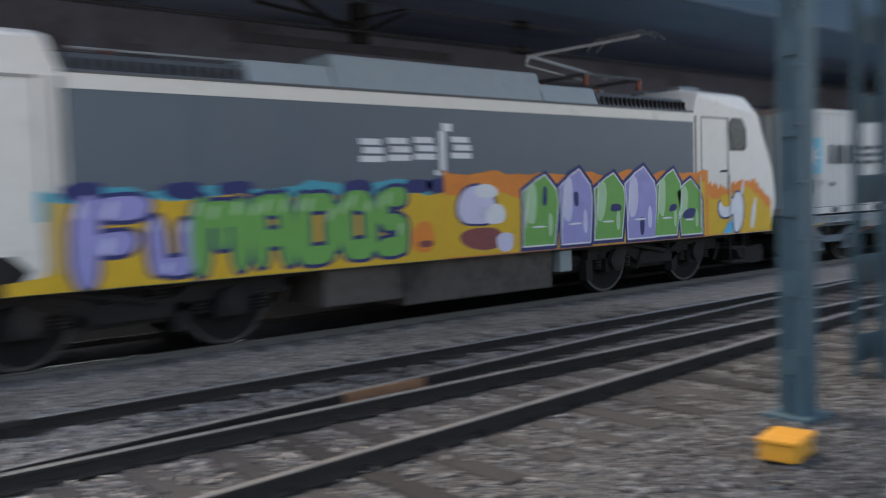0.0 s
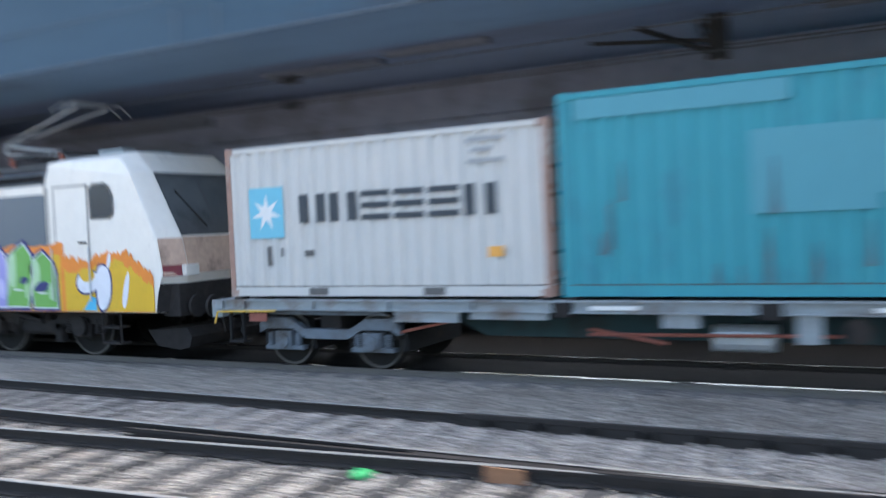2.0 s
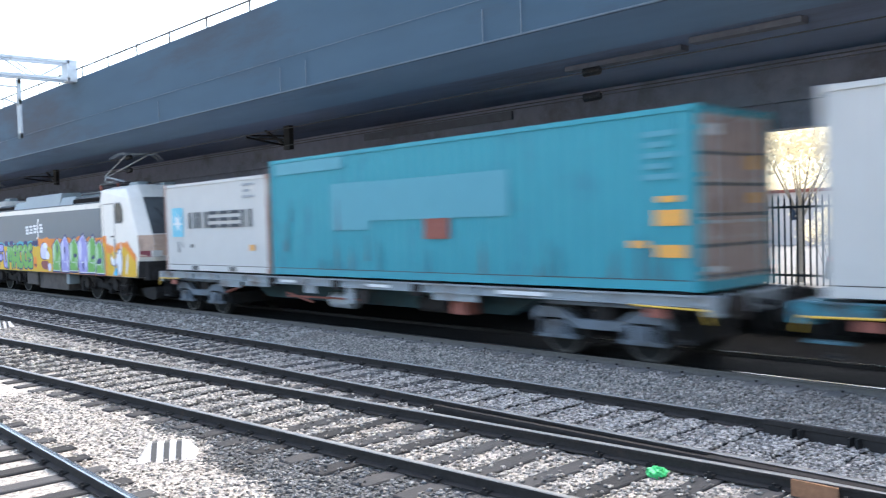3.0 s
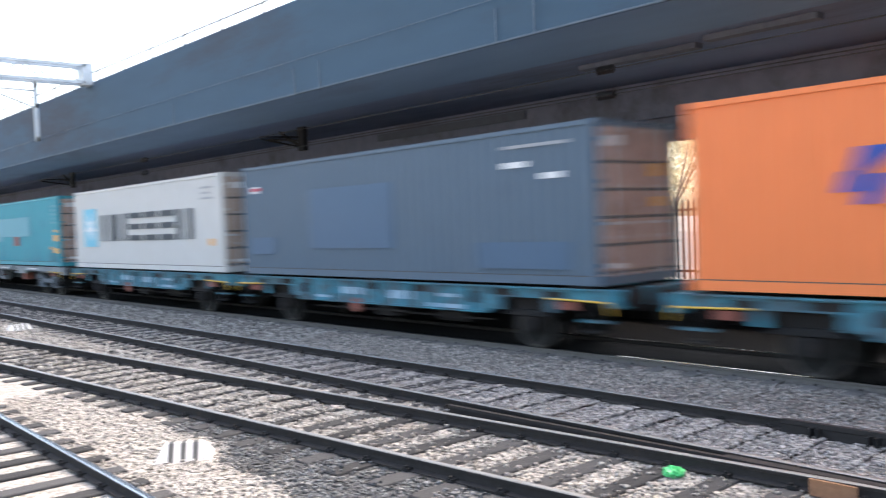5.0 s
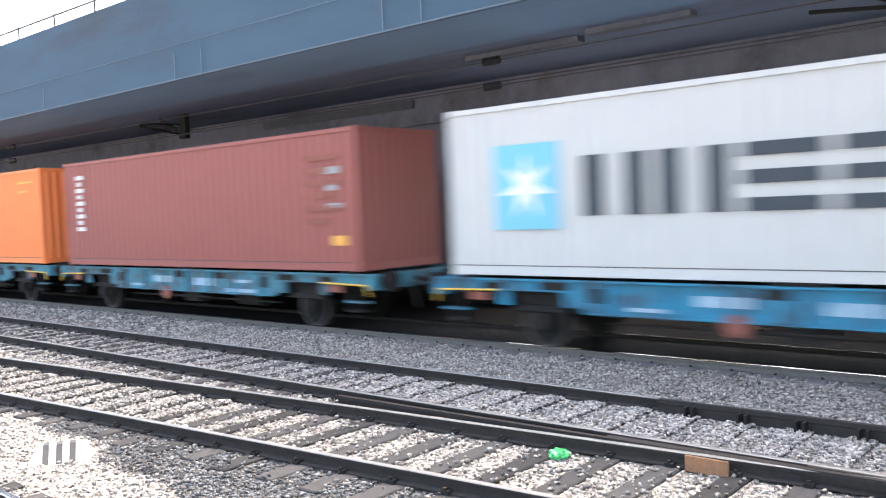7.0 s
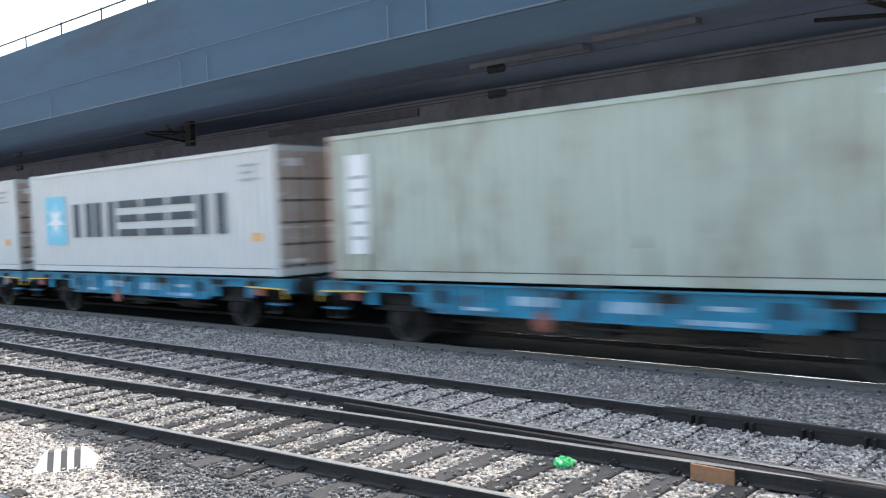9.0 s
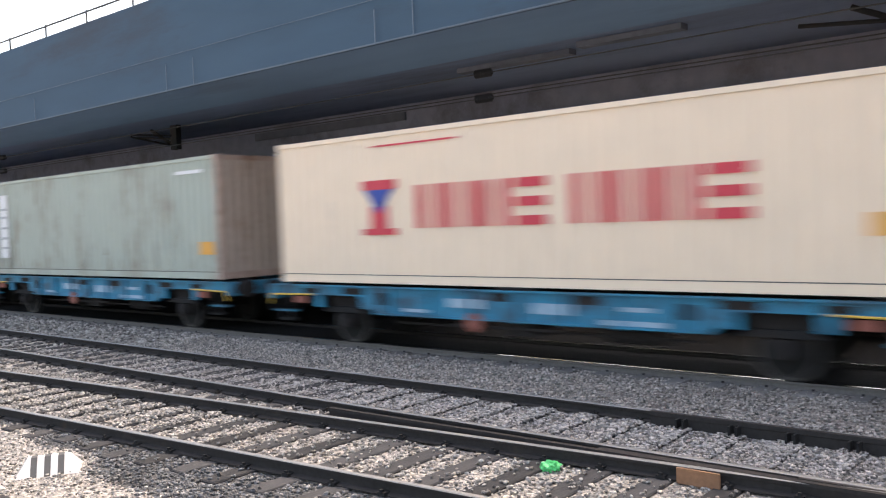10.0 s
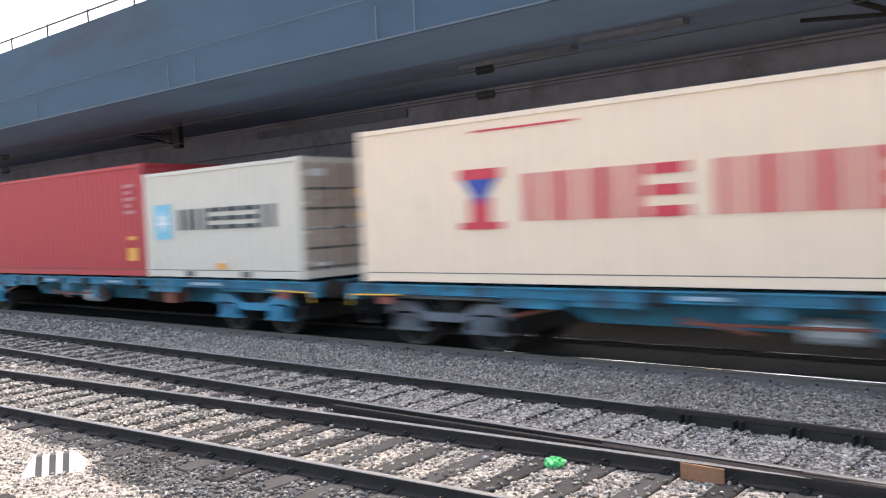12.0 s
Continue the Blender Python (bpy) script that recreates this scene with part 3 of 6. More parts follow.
def slab(length, wide, high):
    bm = boxes((-wide / 2, wide / 2, -length / 2, length / 2, -high, 0))
    bmesh.ops.bevel(bm, geom=[e for e in bm.edges], offset=0.012, segments=1, affect="EDGES")
    bmesh.ops.recalc_face_normals(bm, faces=bm.faces)
    me = bpy.data.meshes.new("sleeper")
    bm.to_mesh(me)
    bm.free()
    return me


def lay(me, mat, x, y, turn=0.0, z=-0.142):
    if not me.materials:
        me.materials.append(mat)
    ob = new("sleeper", me)
    ob.parent = sleepers
    ob.matrix_basis = pose(x + random.uniform(-0.02, 0.02), y + random.uniform(-0.07, 0.07), z + random.uniform(-0.004, 0.002), 0, random.uniform(-0.4, 0.4), turn + random.uniform(-0.5, 0.5))


short, mono, longs = slab(2.5, 0.24, 0.16), slab(2.6, 0.26, 0.18), slab(4.95, 0.25, 0.16)
BEARERS = []
for k in range(-70, 48):
    lay(mono, M["concrete_sleeper"], k * PITCH, TRACK_Y, 0.0, -0.100)
for k in range(-60, 30):
    x = k * PITCH
    if -9.5 < x < 13:
        lay(longs, M["timber"], x, 7.80 + 0.045 * x, 1.5)
        BEARERS.append(x)
    else:
        yc = 7.026 + SLOPE * x
        if x < 0:
            lay(short, M["timber"], x, yc, 4.8)
        lay(short, M["timber"], x + 0.2, 8.68)
for k in range(-40, 28):
    lay(short, M["timber"], k * PITCH, 2.17 - 0.018 * k * PITCH, -1)


# ---- loose stones of the ballast, near the camera ----
def stones(name, count, x0, x1, y0, y1, mat, label, small, large, keep, coarse=False):
    rng = np.random.default_rng(len(name) + count)
    bm = bmesh.new()
    if coarse:
        bmesh.ops.create_cube(bm, size=1.3)
        bmesh.ops.triangulate(bm, faces=bm.faces)
    else:
        bmesh.ops.create_icosphere(bm, subdivisions=1, radius=1)
    base = np.array([v.co for v in bm.verts])
    faces = np.array([[v.index for v in f.verts] for f in bm.faces])
    bm.free()
    x, y = rng.uniform(x0, x1, count), rng.uniform(y0, y1, count)
    ok = keep(x, y, rng)
    x, y = x[ok], y[ok]
    n = len(x)
    size = rng.uniform(small, large, n)[:, None, None]
    shape_ = base[None] * rng.uniform(0.58, 1.32, (n, len(base), 1)) * size * rng.uniform(0.6, 1.25, (n, 1, 3)) * [1.12, 1.12, 0.75]
    a = rng.uniform(0, 6.28, n)
    c, s = np.cos(a)[:, None], np.sin(a)[:, None]
    out = np.empty_like(shape_)
    out[..., 0] = shape_[..., 0] * c - shape_[..., 1] * s + x[:, None]
    out[..., 1] = shape_[..., 0] * s + shape_[..., 1] * c + y[:, None]
    out[..., 2] = shape_[..., 2] + (np.where(on_bearer(x, y), -0.130, GROUND + np.interp(y, (10.1, 11.45), (0.0, 0.05)) + rng.uniform(-0.012, 0.022, n)))[:, None]
    me = bpy.data.meshes.new(name)
    f = (faces[None] + (np.arange(n) * len(base))[:, None, None]).reshape(-1, 3)
    me.vertices.add(n * len(base))
    me.vertices.foreach_set("co", out.reshape(-1))
    me.loops.add(f.size)
    me.loops.foreach_set("vertex_index", f.reshape(-1).astype(np.int32))
    me.polygons.add(len(f))
    me.polygons.foreach_set("loop_start", np.arange(0, f.size, 3, dtype=np.int32))
    me.update(calc_edges=True)
    me.validate()
    me.materials.append(mat)
    return tagged(new(name, me), label, "ballast", kind="stuff")


def off_rails(x, y):
    ok = np.ones(len(x), bool)
    for y0, sh in ((9.54, 0), (7.87, 0), (7.895, SLOPE), (6.185, SLOPE), (3.01, -0.018), (12.11, 0)):
        ok &= np.abs(y - y0 - sh * x) > 0.085
    return ok


def on_bearer(x, y):
    far = x < -9.5
    yc = np.where(far, 7.026 + SLOPE * x, 7.80 + 0.045 * x)
    along = x + (y - yc) * np.where(far, 0.084, 0.026)
    d = np.abs((along / PITCH + 0.5) % 1 - 0.5) * PITCH
    return (d < 0.14) & (np.abs(y - yc) < np.where(far, 1.27, 2.5))


def off_bearers(x, y, rng):
    """Bearers lie bare between the rails of the diverging track and are buried elsewhere."""
    rail_y = 6.185 + SLOPE * x
    cover = np.where(y < rail_y, 0.04, np.where((y < 7.9 + 0.05 * x) & (x > -10), np.where(x > -2, 0.05, 0.12), 1.0))
    return ~on_bearer(x, y) | (rng.random(len(x)) < cover)


def off_concrete(x, y, rng):
    """The ends of the concrete sleepers stand clear of the stones."""
    d = np.abs((x / PITCH + 0.5) % 1 - 0.5) * PITCH
    return (d > 0.14) | (y < 11.66) | (rng.random(len(x)) < 0.25)


def browned(x, y, rng):
    """The shoulder turns darker brown towards the crossing and near the sleeper ends."""
    return 1 / (1 + np.exp(-(x + 6.5) * 0.5 - (y - 11.1) * 2.2)) > rng.random(len(x))


def shaded(x, rng):
    """Right of the crossing darker grey stones paint in the shade there."""
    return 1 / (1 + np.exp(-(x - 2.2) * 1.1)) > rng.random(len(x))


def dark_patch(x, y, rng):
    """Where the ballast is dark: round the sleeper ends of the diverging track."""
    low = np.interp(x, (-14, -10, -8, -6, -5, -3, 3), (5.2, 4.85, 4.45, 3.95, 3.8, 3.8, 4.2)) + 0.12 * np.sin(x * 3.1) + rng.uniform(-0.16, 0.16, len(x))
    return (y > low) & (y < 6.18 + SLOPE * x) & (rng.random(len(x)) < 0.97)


stones("ballast_stones", 68000, -17, 9, 5.4, 10.3, M["stones"], "loose pale crushed stones between the rails", 0.011, 0.030,
       lambda x, y, r: off_rails(x, y) & ~dark_patch(x, y, r) & off_bearers(x, y, r) & ~shaded(x, r))
stones("ballast_stones", 28000, -15, 8, 3.1, 5.5, M["stones"], "loose pale crushed stones beside the track", 0.008, 0.022,
       lambda x, y, r: off_rails(x, y) & ~dark_patch(x, y, r) & off_bearers(x, y, r) & ~shaded(x, r))
stones("grey_ballast_stones", 44000, -3, 14, 3.4, 10.3, M["grey_stones"], "loose grey stones between the rails, darkened as shade", 0.012, 0.034,
       lambda x, y, r: off_rails(x, y) & off_bearers(x, y, r) & shaded(x, r))
stones("dark_ballast_stones", 36000, -13, 2, 3.7, 6.2, M["dark_stones"], "loose dark stones by the sleeper ends", 0.011, 0.028,
       lambda x, y, r: off_rails(x, y) & dark_patch(x, y, r) & off_bearers(x, y, r) & ~shaded(x, r))
stones("verge_stones", 15000, -18, -2, 9.95, 11.95, M["verge_stones"], "loose brown-grey stones along the freight track", 0.010, 0.026,
       lambda x, y, r: off_rails(x, y) & off_concrete(x, y, r) & ~browned(x, y, r))
stones("brown_verge_stones", 22000, -14, 13, 9.95, 11.95, M["brown_stones"], "loose dark brown stones along the freight track", 0.010, 0.026,
       lambda x, y, r: off_rails(x, y) & off_concrete(x, y, r) & browned(x, y, r))
stones("middle_ballast_stones", 26000, -15, 3, 7.98, 9.46, M["middle_stones"], "pale grey crushed stones burying the middle track's sleepers", 0.011, 0.028,
       lambda x, y, r: off_rails(x, y) & ~shaded(x, r), True)
stones("distant_stones", 20000, -46, -17, 5.0, 11.9, M["stones"], "pale crushed stones further along the tracks", 0.022, 0.05,
       lambda x, y, r: off_rails(x, y) & (y > 8.3 + SLOPE * (x + 9) - 2.6), True)


def bed(name, rows, z, mat, label):
    """A thin dark sheet with a ragged outline: rows of x, low y, high y."""
    bm = bmesh.new()
    edge = [[bm.verts.new((x, y, z)) for y in (a, b)] for x, a, b in rows]
    for p, q in zip(edge, edge[1:]):
        bm.faces.new((p[0], q[0], q[1], p[1]))
    structure(part(name, bm, mat), label)


ragged = random.Random(8)
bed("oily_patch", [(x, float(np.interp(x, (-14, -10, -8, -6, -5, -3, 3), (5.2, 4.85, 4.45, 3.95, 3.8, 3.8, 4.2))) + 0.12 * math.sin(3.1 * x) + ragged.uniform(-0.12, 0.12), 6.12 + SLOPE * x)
                   for x in [-13.4 + 0.12 * k for k in range(125)]], GROUND + 0.004, M["far_ballast"], "dark ballast by the sleeper ends")
# Dark sheet right of the crossing: painted shade on the ballast.
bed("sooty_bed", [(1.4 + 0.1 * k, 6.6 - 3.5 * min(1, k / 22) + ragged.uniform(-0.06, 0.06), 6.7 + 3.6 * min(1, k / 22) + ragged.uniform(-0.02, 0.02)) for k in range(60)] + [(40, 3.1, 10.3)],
    GROUND + 0.008, M["far_ballast"], "dark sheet on the ballast standing in for shade")


# ---- the train: every vehicle and load stands at its place u along the train ----
MOVING = []              # (thing, place along the train)
ROLLING = []             # (wheelset, its pose on its vehicle, radius)


def on_train(name, u, label, category, group=""):
    ob = empty(name, u, TRACK_Y, 0)
    tagged(ob, label, category, group)
    MOVING.append((ob, u))
    return ob


def wheel_profile(bm, y, r, side):
    """One wheel of tyre, web and hub round the y axis."""
    n = 28
    rings = [(y - side * 0.07, 0.10), (y - side * 0.05, r * 0.55), (y - side * 0.06, r * 0.80), (y - side * 0.068, r - 0.075), (y - side * 0.068, r),
             (y + side * 0.045, r + 0.004), (y + side * 0.055, r + 0.028), (y + side * 0.075, r + 0.024), (y + side * 0.07, r - 0.07), (y + side * 0.02, r * 0.7), (y + side * 0.06, 0.11)]
    loops = [[bm.verts.new((rad * math.cos(2 * math.pi * i / n), yy, rad * math.sin(2 * math.pi * i / n))) for i in range(n)] for yy, rad in rings]
    for a, b in zip(loops, loops[1:]):
        for i in range(n):
            bm.faces.new((a[i], a[(i + 1) % n], b[(i + 1) % n], b[i]))
    bm.faces.new(loops[0])
    bm.faces.new(loops[-1][::-1])


def wheelset(parent, x, r):
    ws = new("wheelset")
    ws.empty_display_size = 0.1
    ws.parent = parent
    ws.matrix_basis = pose(x, 0, r)
    for s in (-1, 1):
        bm = bmesh.new()
        wheel_profile(bm, s * 0.835, r, -s)
        for k in range(2):
            a = math.pi * k
            rod(bm, (r * 0.6 * math.cos(a), s * 0.905, r * 0.6 * math.sin(a)), (r * 0.6 * math.cos(a), s * 0.89, r * 0.6 * math.sin(a)), 0.035, 6)
        part("wheel", bm, M["wheel"], ws)
        rim = bmesh.new()
        n = 28
        a = [rim.verts.new(((r - 0.045) * math.cos(2 * math.pi * i / n), s * 0.9055, (r - 0.045) * math.sin(2 * math.pi * i / n))) for i in range(n)]
        b = [rim.verts.new((r * math.cos(2 * math.pi * i / n), s * 0.9055, r * math.sin(2 * math.pi * i / n))) for i in range(n)]
        for i in range(n):
            rim.faces.new((a[i], a[(i + 1) % n], b[(i + 1) % n], b[i]))
        part("tyre_edge", rim, M["tread"], ws)
    part("axle", shape(rod, (0, -0.8, 0), (0, 0.8, 0), 0.085, 10), M["wheel"], ws)
    ROLLING.append((ws, x, r))
    return ws


def buffers(parent, x, side, mat):
    for y in (-0.98, 0.98):
        bm = bmesh.new()
        rod(bm, (x, y, 1.03), (x + side * 0.22, y, 1.03), 0.085, 12)
        rod(bm, (x + side * 0.21, y, 1.03), (x + side * 0.27, y, 1.03), 0.21, 16)
        rod(bm, (x - side * 0.02, y, 1.03), (x + side * 0.06, y, 1.03), 0.16, 10)
        part("buffer", bm, mat, parent)
    bm = bmesh.new()
    rod(bm, (x, 0, 1.02), (x + side * 0.26, 0, 0.98), 0.05, 8)
    rod(bm, (x + side * 0.1, 0.25, 0.95), (x + side * 0.24, 0.28, 0.45), 0.03, 6)
    rod(bm, (x + side * 0.1, -0.25, 0.95), (x + side * 0.24, -0.28, 0.45), 0.03, 6)
    part("coupling", bm, M["iron"], parent)


def spring(bm, x, y, z, r=0.07, h=0.22):
    """A coil spring, as one turned body of six coils."""
    n, rings = 10, []
    for k in range(13):
        rad = r if k % 2 else r * 0.72
        rings.append([bm.verts.new((x + rad * math.cos(2 * math.pi * i / n), y + rad * math.sin(2 * math.pi * i / n), z + h * k / 12)) for i in range(n)])
    for a, b in zip(rings, rings[1:]):
        for i in range(n):
            bm.faces.new((a[i], a[(i + 1) % n], b[(i + 1) % n], b[i]))
    bm.faces.new(rings[0][::-1])
    bm.faces.new(rings[-1])


def bogie(parent, x, mat):
    """A three-piece freight bogie: cranked side frame with springs, axle boxes and brake gear."""
    bg = new("bogie")
    bg.parent = parent
    bg.matrix_basis = pose(x, 0, 0)
    for s in (-1, 1):
        y0, y1 = sorted((s * 1.0, s * 1.14))
        bm = bmesh.new()
        prism(bm, [(-1.42, 0.74), (-1.30, 0.86), (-0.78, 0.84), (-0.45, 0.66), (0.45, 0.66), (0.78, 0.84), (1.30, 0.86), (1.42, 0.74), (1.42, 0.58), (1.25, 0.66),
                   (0.70, 0.66), (0.42, 0.50), (-0.42, 0.50), (-0.70, 0.66), (-1.25, 0.66), (-1.42, 0.58)], y0, y1)
        prism(bm, [(-1.1, 0.96), (1.1, 0.96), (1.25, 0.90), (-1.25, 0.90)], y0 + 0.02, y1 - 0.02)
        part("side_frame", bm, mat, bg)
        for ax in (-0.9, 0.9):
            bm = boxes((ax - 0.17, ax + 0.17, y0 - 0.02, y1 + 0.02, 0.34, 0.62), (ax - 0.40, ax + 0.40, y0, y1, 0.30, 0.37))
            rod(bm, (ax, s * 1.0, 0.46), (ax, s * 1.2, 0.46), 0.13, 12)
            part("axle_box", bm, mat, bg)
            part("spring", shape(spring, ax - 0.29, s * 1.1, 0.37), mat, bg)
            part("spring", shape(spring, ax + 0.29, s * 1.1, 0.37), mat, bg)
    part("bolster", boxes((-0.2, 0.2, -1.0, 1.0, 0.55, 0.92)), M["under"], bg)
    part("end_beam", boxes((-1.35, -1.2, -1.0, 1.0, 0.5, 0.62)), M["under"], bg)
    part("end_beam", boxes((1.2, 1.35, -1.0, 1.0, 0.5, 0.62)), M["under"], bg)
    for ax in (-0.9, 0.9):
        for q in (-0.52, 0.52):
            part("brake_beam", boxes((ax + q - 0.04, ax + q + 0.04, -0.95, 0.95, 0.30, 0.62)), M["iron"], bg)
    for ax in (-0.9, 0.9):
        wheelset(parent, x + ax, 0.46)


def end_gear(w, x, side, body):
    """Headstock with handle, steps, hose and yellow grab rail at one end of a wagon."""
    part("headstock", boxes((x - 0.12, x + 0.12, -1.28, 1.28, 0.86, 1.16)), body, w)
    buffers(w, x + side * 0.1, side, M["under"])
    for y in (-1.33, 1.33):
        bm = bmesh.new()
        rod(bm, (x - side * 1.35, y, 0.985), (x - side * 0.05, y, 0.96), 0.018, 6)
        rod(bm, (x - side * 0.05, y, 0.96), (x + side * 0.02, y, 0.75), 0.018, 6)
        part("grab_rail", bm, M["yellow"], w, "yellow shunter's grab rail")
    part("step", boxes((x - side * 0.45 - 0.16, x - side * 0.45 + 0.16, -1.33, -1.1, 0.42, 0.46), (x - side * 0.45 - 0.16, x - side * 0.45 - 0.13, -1.3, -1.24, 0.44, 0.95),
                       (x - side * 0.45 + 0.13, x - side * 0.45 + 0.16, -1.3, -1.24, 0.44, 0.95)), M["iron"], w)
    part("label_plate", boxes((x - side * 0.95 - 0.19, x - side * 0.95 + 0.19, -1.315, -1.30, 0.80, 0.94)), M["rust_red"], w)


def flat_wagon(name, u, length, body, label):
    """A two-axle container flat of about 14 m: fish-bellied sills on two wheelsets."""
    w = on_train(name, u, label, "wagon", "container wagons")
    L = length
    for s in (-1, 1):
        y0, y1 = sorted((s * 1.14, s * 1.24))
        bm = bmesh.new()
        prism(bm, [(-0.3, 1.17), (L + 0.3, 1.17), (L + 0.3, 0.97), (L - 2.3, 0.97), (L - 2.75, 0.64), (2.75, 0.64), (2.3, 0.97), (-0.3, 0.97)], y0, y1)
        part("side_sill", bm, body, w)
        fl = sorted((s * 1.24, s * 1.30))
        bm = boxes((-0.3, L + 0.3, fl[0], fl[1], 1.145, 1.175), (2.75, L - 2.75, fl[0], fl[1], 0.64, 0.665))
        for k in range(7):
            x = 3.2 + k * (L - 6.4) / 6
            box(bm, x - 0.02, x + 0.02, fl[0], fl[1] - 0.005 * s, 0.62, 1.15)
        part("sill_flange", bm, body, w)
    # Raised dark plates put the shade of sill recesses into colour.
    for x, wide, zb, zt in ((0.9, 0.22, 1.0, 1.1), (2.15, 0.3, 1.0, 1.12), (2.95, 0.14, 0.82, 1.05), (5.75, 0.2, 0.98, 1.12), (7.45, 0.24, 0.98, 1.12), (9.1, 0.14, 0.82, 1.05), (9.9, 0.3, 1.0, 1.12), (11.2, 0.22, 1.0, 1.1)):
        part("sill_pocket", boxes((x - wide, x + wide, -1.246, -1.20, zb, zt)), M["under"], w, "dark plate standing in for a shaded sill recess")
    each("cross_member", M["under"], w, *[(0.2 + k * (L - 0.4) / 8 - 0.09, 0.2 + k * (L - 0.4) / 8 + 0.09, -1.14, 1.14, 0.92, 1.14) for k in range(9)])
    part("centre_sill", boxes((-0.25, L + 0.25, -0.25, 0.25, 0.85, 1.12)), M["under"], w)
    for x in (1.78, L - 1.78):
        wheelset(w, x, 0.46)
        for s in (-1, 1):
            bm = bmesh.new()
            y0, y1 = sorted((s * 0.97, s * 1.0))
            prism(bm, [(x - 0.62, 0.95), (x - 0.20, 0.36), (x - 0.13, 0.36), (x - 0.13, 0.62), (x + 0.13, 0.62), (x + 0.13, 0.36), (x + 0.20, 0.36), (x + 0.62, 0.95)], y0, y1)
            part("axle_guard", bm, M["under"], w)
            bm = boxes((x - 0.14, x + 0.14, min(s * 0.98, s * 1.16), max(s * 0.98, s * 1.16), 0.33, 0.6))
            rod(bm, (x, s * 1.1, 0.46), (x, s * 1.2, 0.46), 0.12, 12)
            part("axle_box", bm, M["under"], w)
            bm = bmesh.new()
            for k in range(5):
                h = 0.62 - k * 0.055
                box(bm, x - h, x + h, s * 1.08 - 0.045, s * 1.08 + 0.045, 0.62 + k * 0.022 + 0.0, 0.64 + k * 0.022)
            part("leaf_spring", bm, M["iron"], w)
    each("hanger_plate", body, w, *[(x + q - 0.11, x + q + 0.11, -1.22, -1.16, 0.72, 0.98) for x in (1.78, L - 1.78) for q in (-0.66, 0.66)])
    each("end_step", body, w, (-0.2, 0.35, -1.30, -1.14, 0.60, 0.64), (L - 0.35, L + 0.2, -1.30, -1.14, 0.60, 0.64))
    each("brake_rod", M["under"], w, (3.0, L - 3.0, -0.92, -0.88, 0.44, 0.48), (4.6, 6.9, -1.18, -1.14, 0.50, 0.54))
    part("air_tank", shape(rod, (7.6, -0.75, 0.5), (8.5, -0.75, 0.5), 0.17, 12), M["under"], w)
    part("brake_box", boxes((L * 0.47, L * 0.47 + 0.62, -1.1, -0.5, 0.38, 0.62)), M["under"], w, "", 0.02)
    part("brake_wheel", shape(rod, (5.2, -1.25, 0.60), (5.2, -1.30, 0.60), 0.17, 16), M["rust_red"], w, "faded red brake wheel")
    each("label_plate", STENCIL, w, (3.5, 4.2, -1.247, -1.243, 0.72, 0.78), (4.6, 5.4, -1.247, -1.243, 0.84, 1.0), (6.4, 7.2, -1.247, -1.243, 0.80, 0.98), (8.0, 8.6, -1.247, -1.243, 0.9, 0.97), (7.7, 8.8, -1.247, -1.243, 0.68, 0.76),
         label="faint pale stencil panel")
    for k in range(4):
        x = (0.35, 5.9, L - 5.9, L - 0.35)[k]
        for s in (-1, 1):
            part("twist_lock", boxes((x - 0.1, x + 0.1, s * 1.2 - 0.09, s * 1.2 + 0.09, 1.165, 1.216)), M["iron"], w)
    end_gear(w, -0.3, -1, body)
    end_gear(w, L + 0.3, 1, body)
    return w


STENCIL = material("worn_stencil", (0.30, 0.42, 0.50), 0.7, scale=8, vary=0.2, stain=(0.08, 0.24, 0.38), stain_at=0.5, stain_scale=3, bump=0)


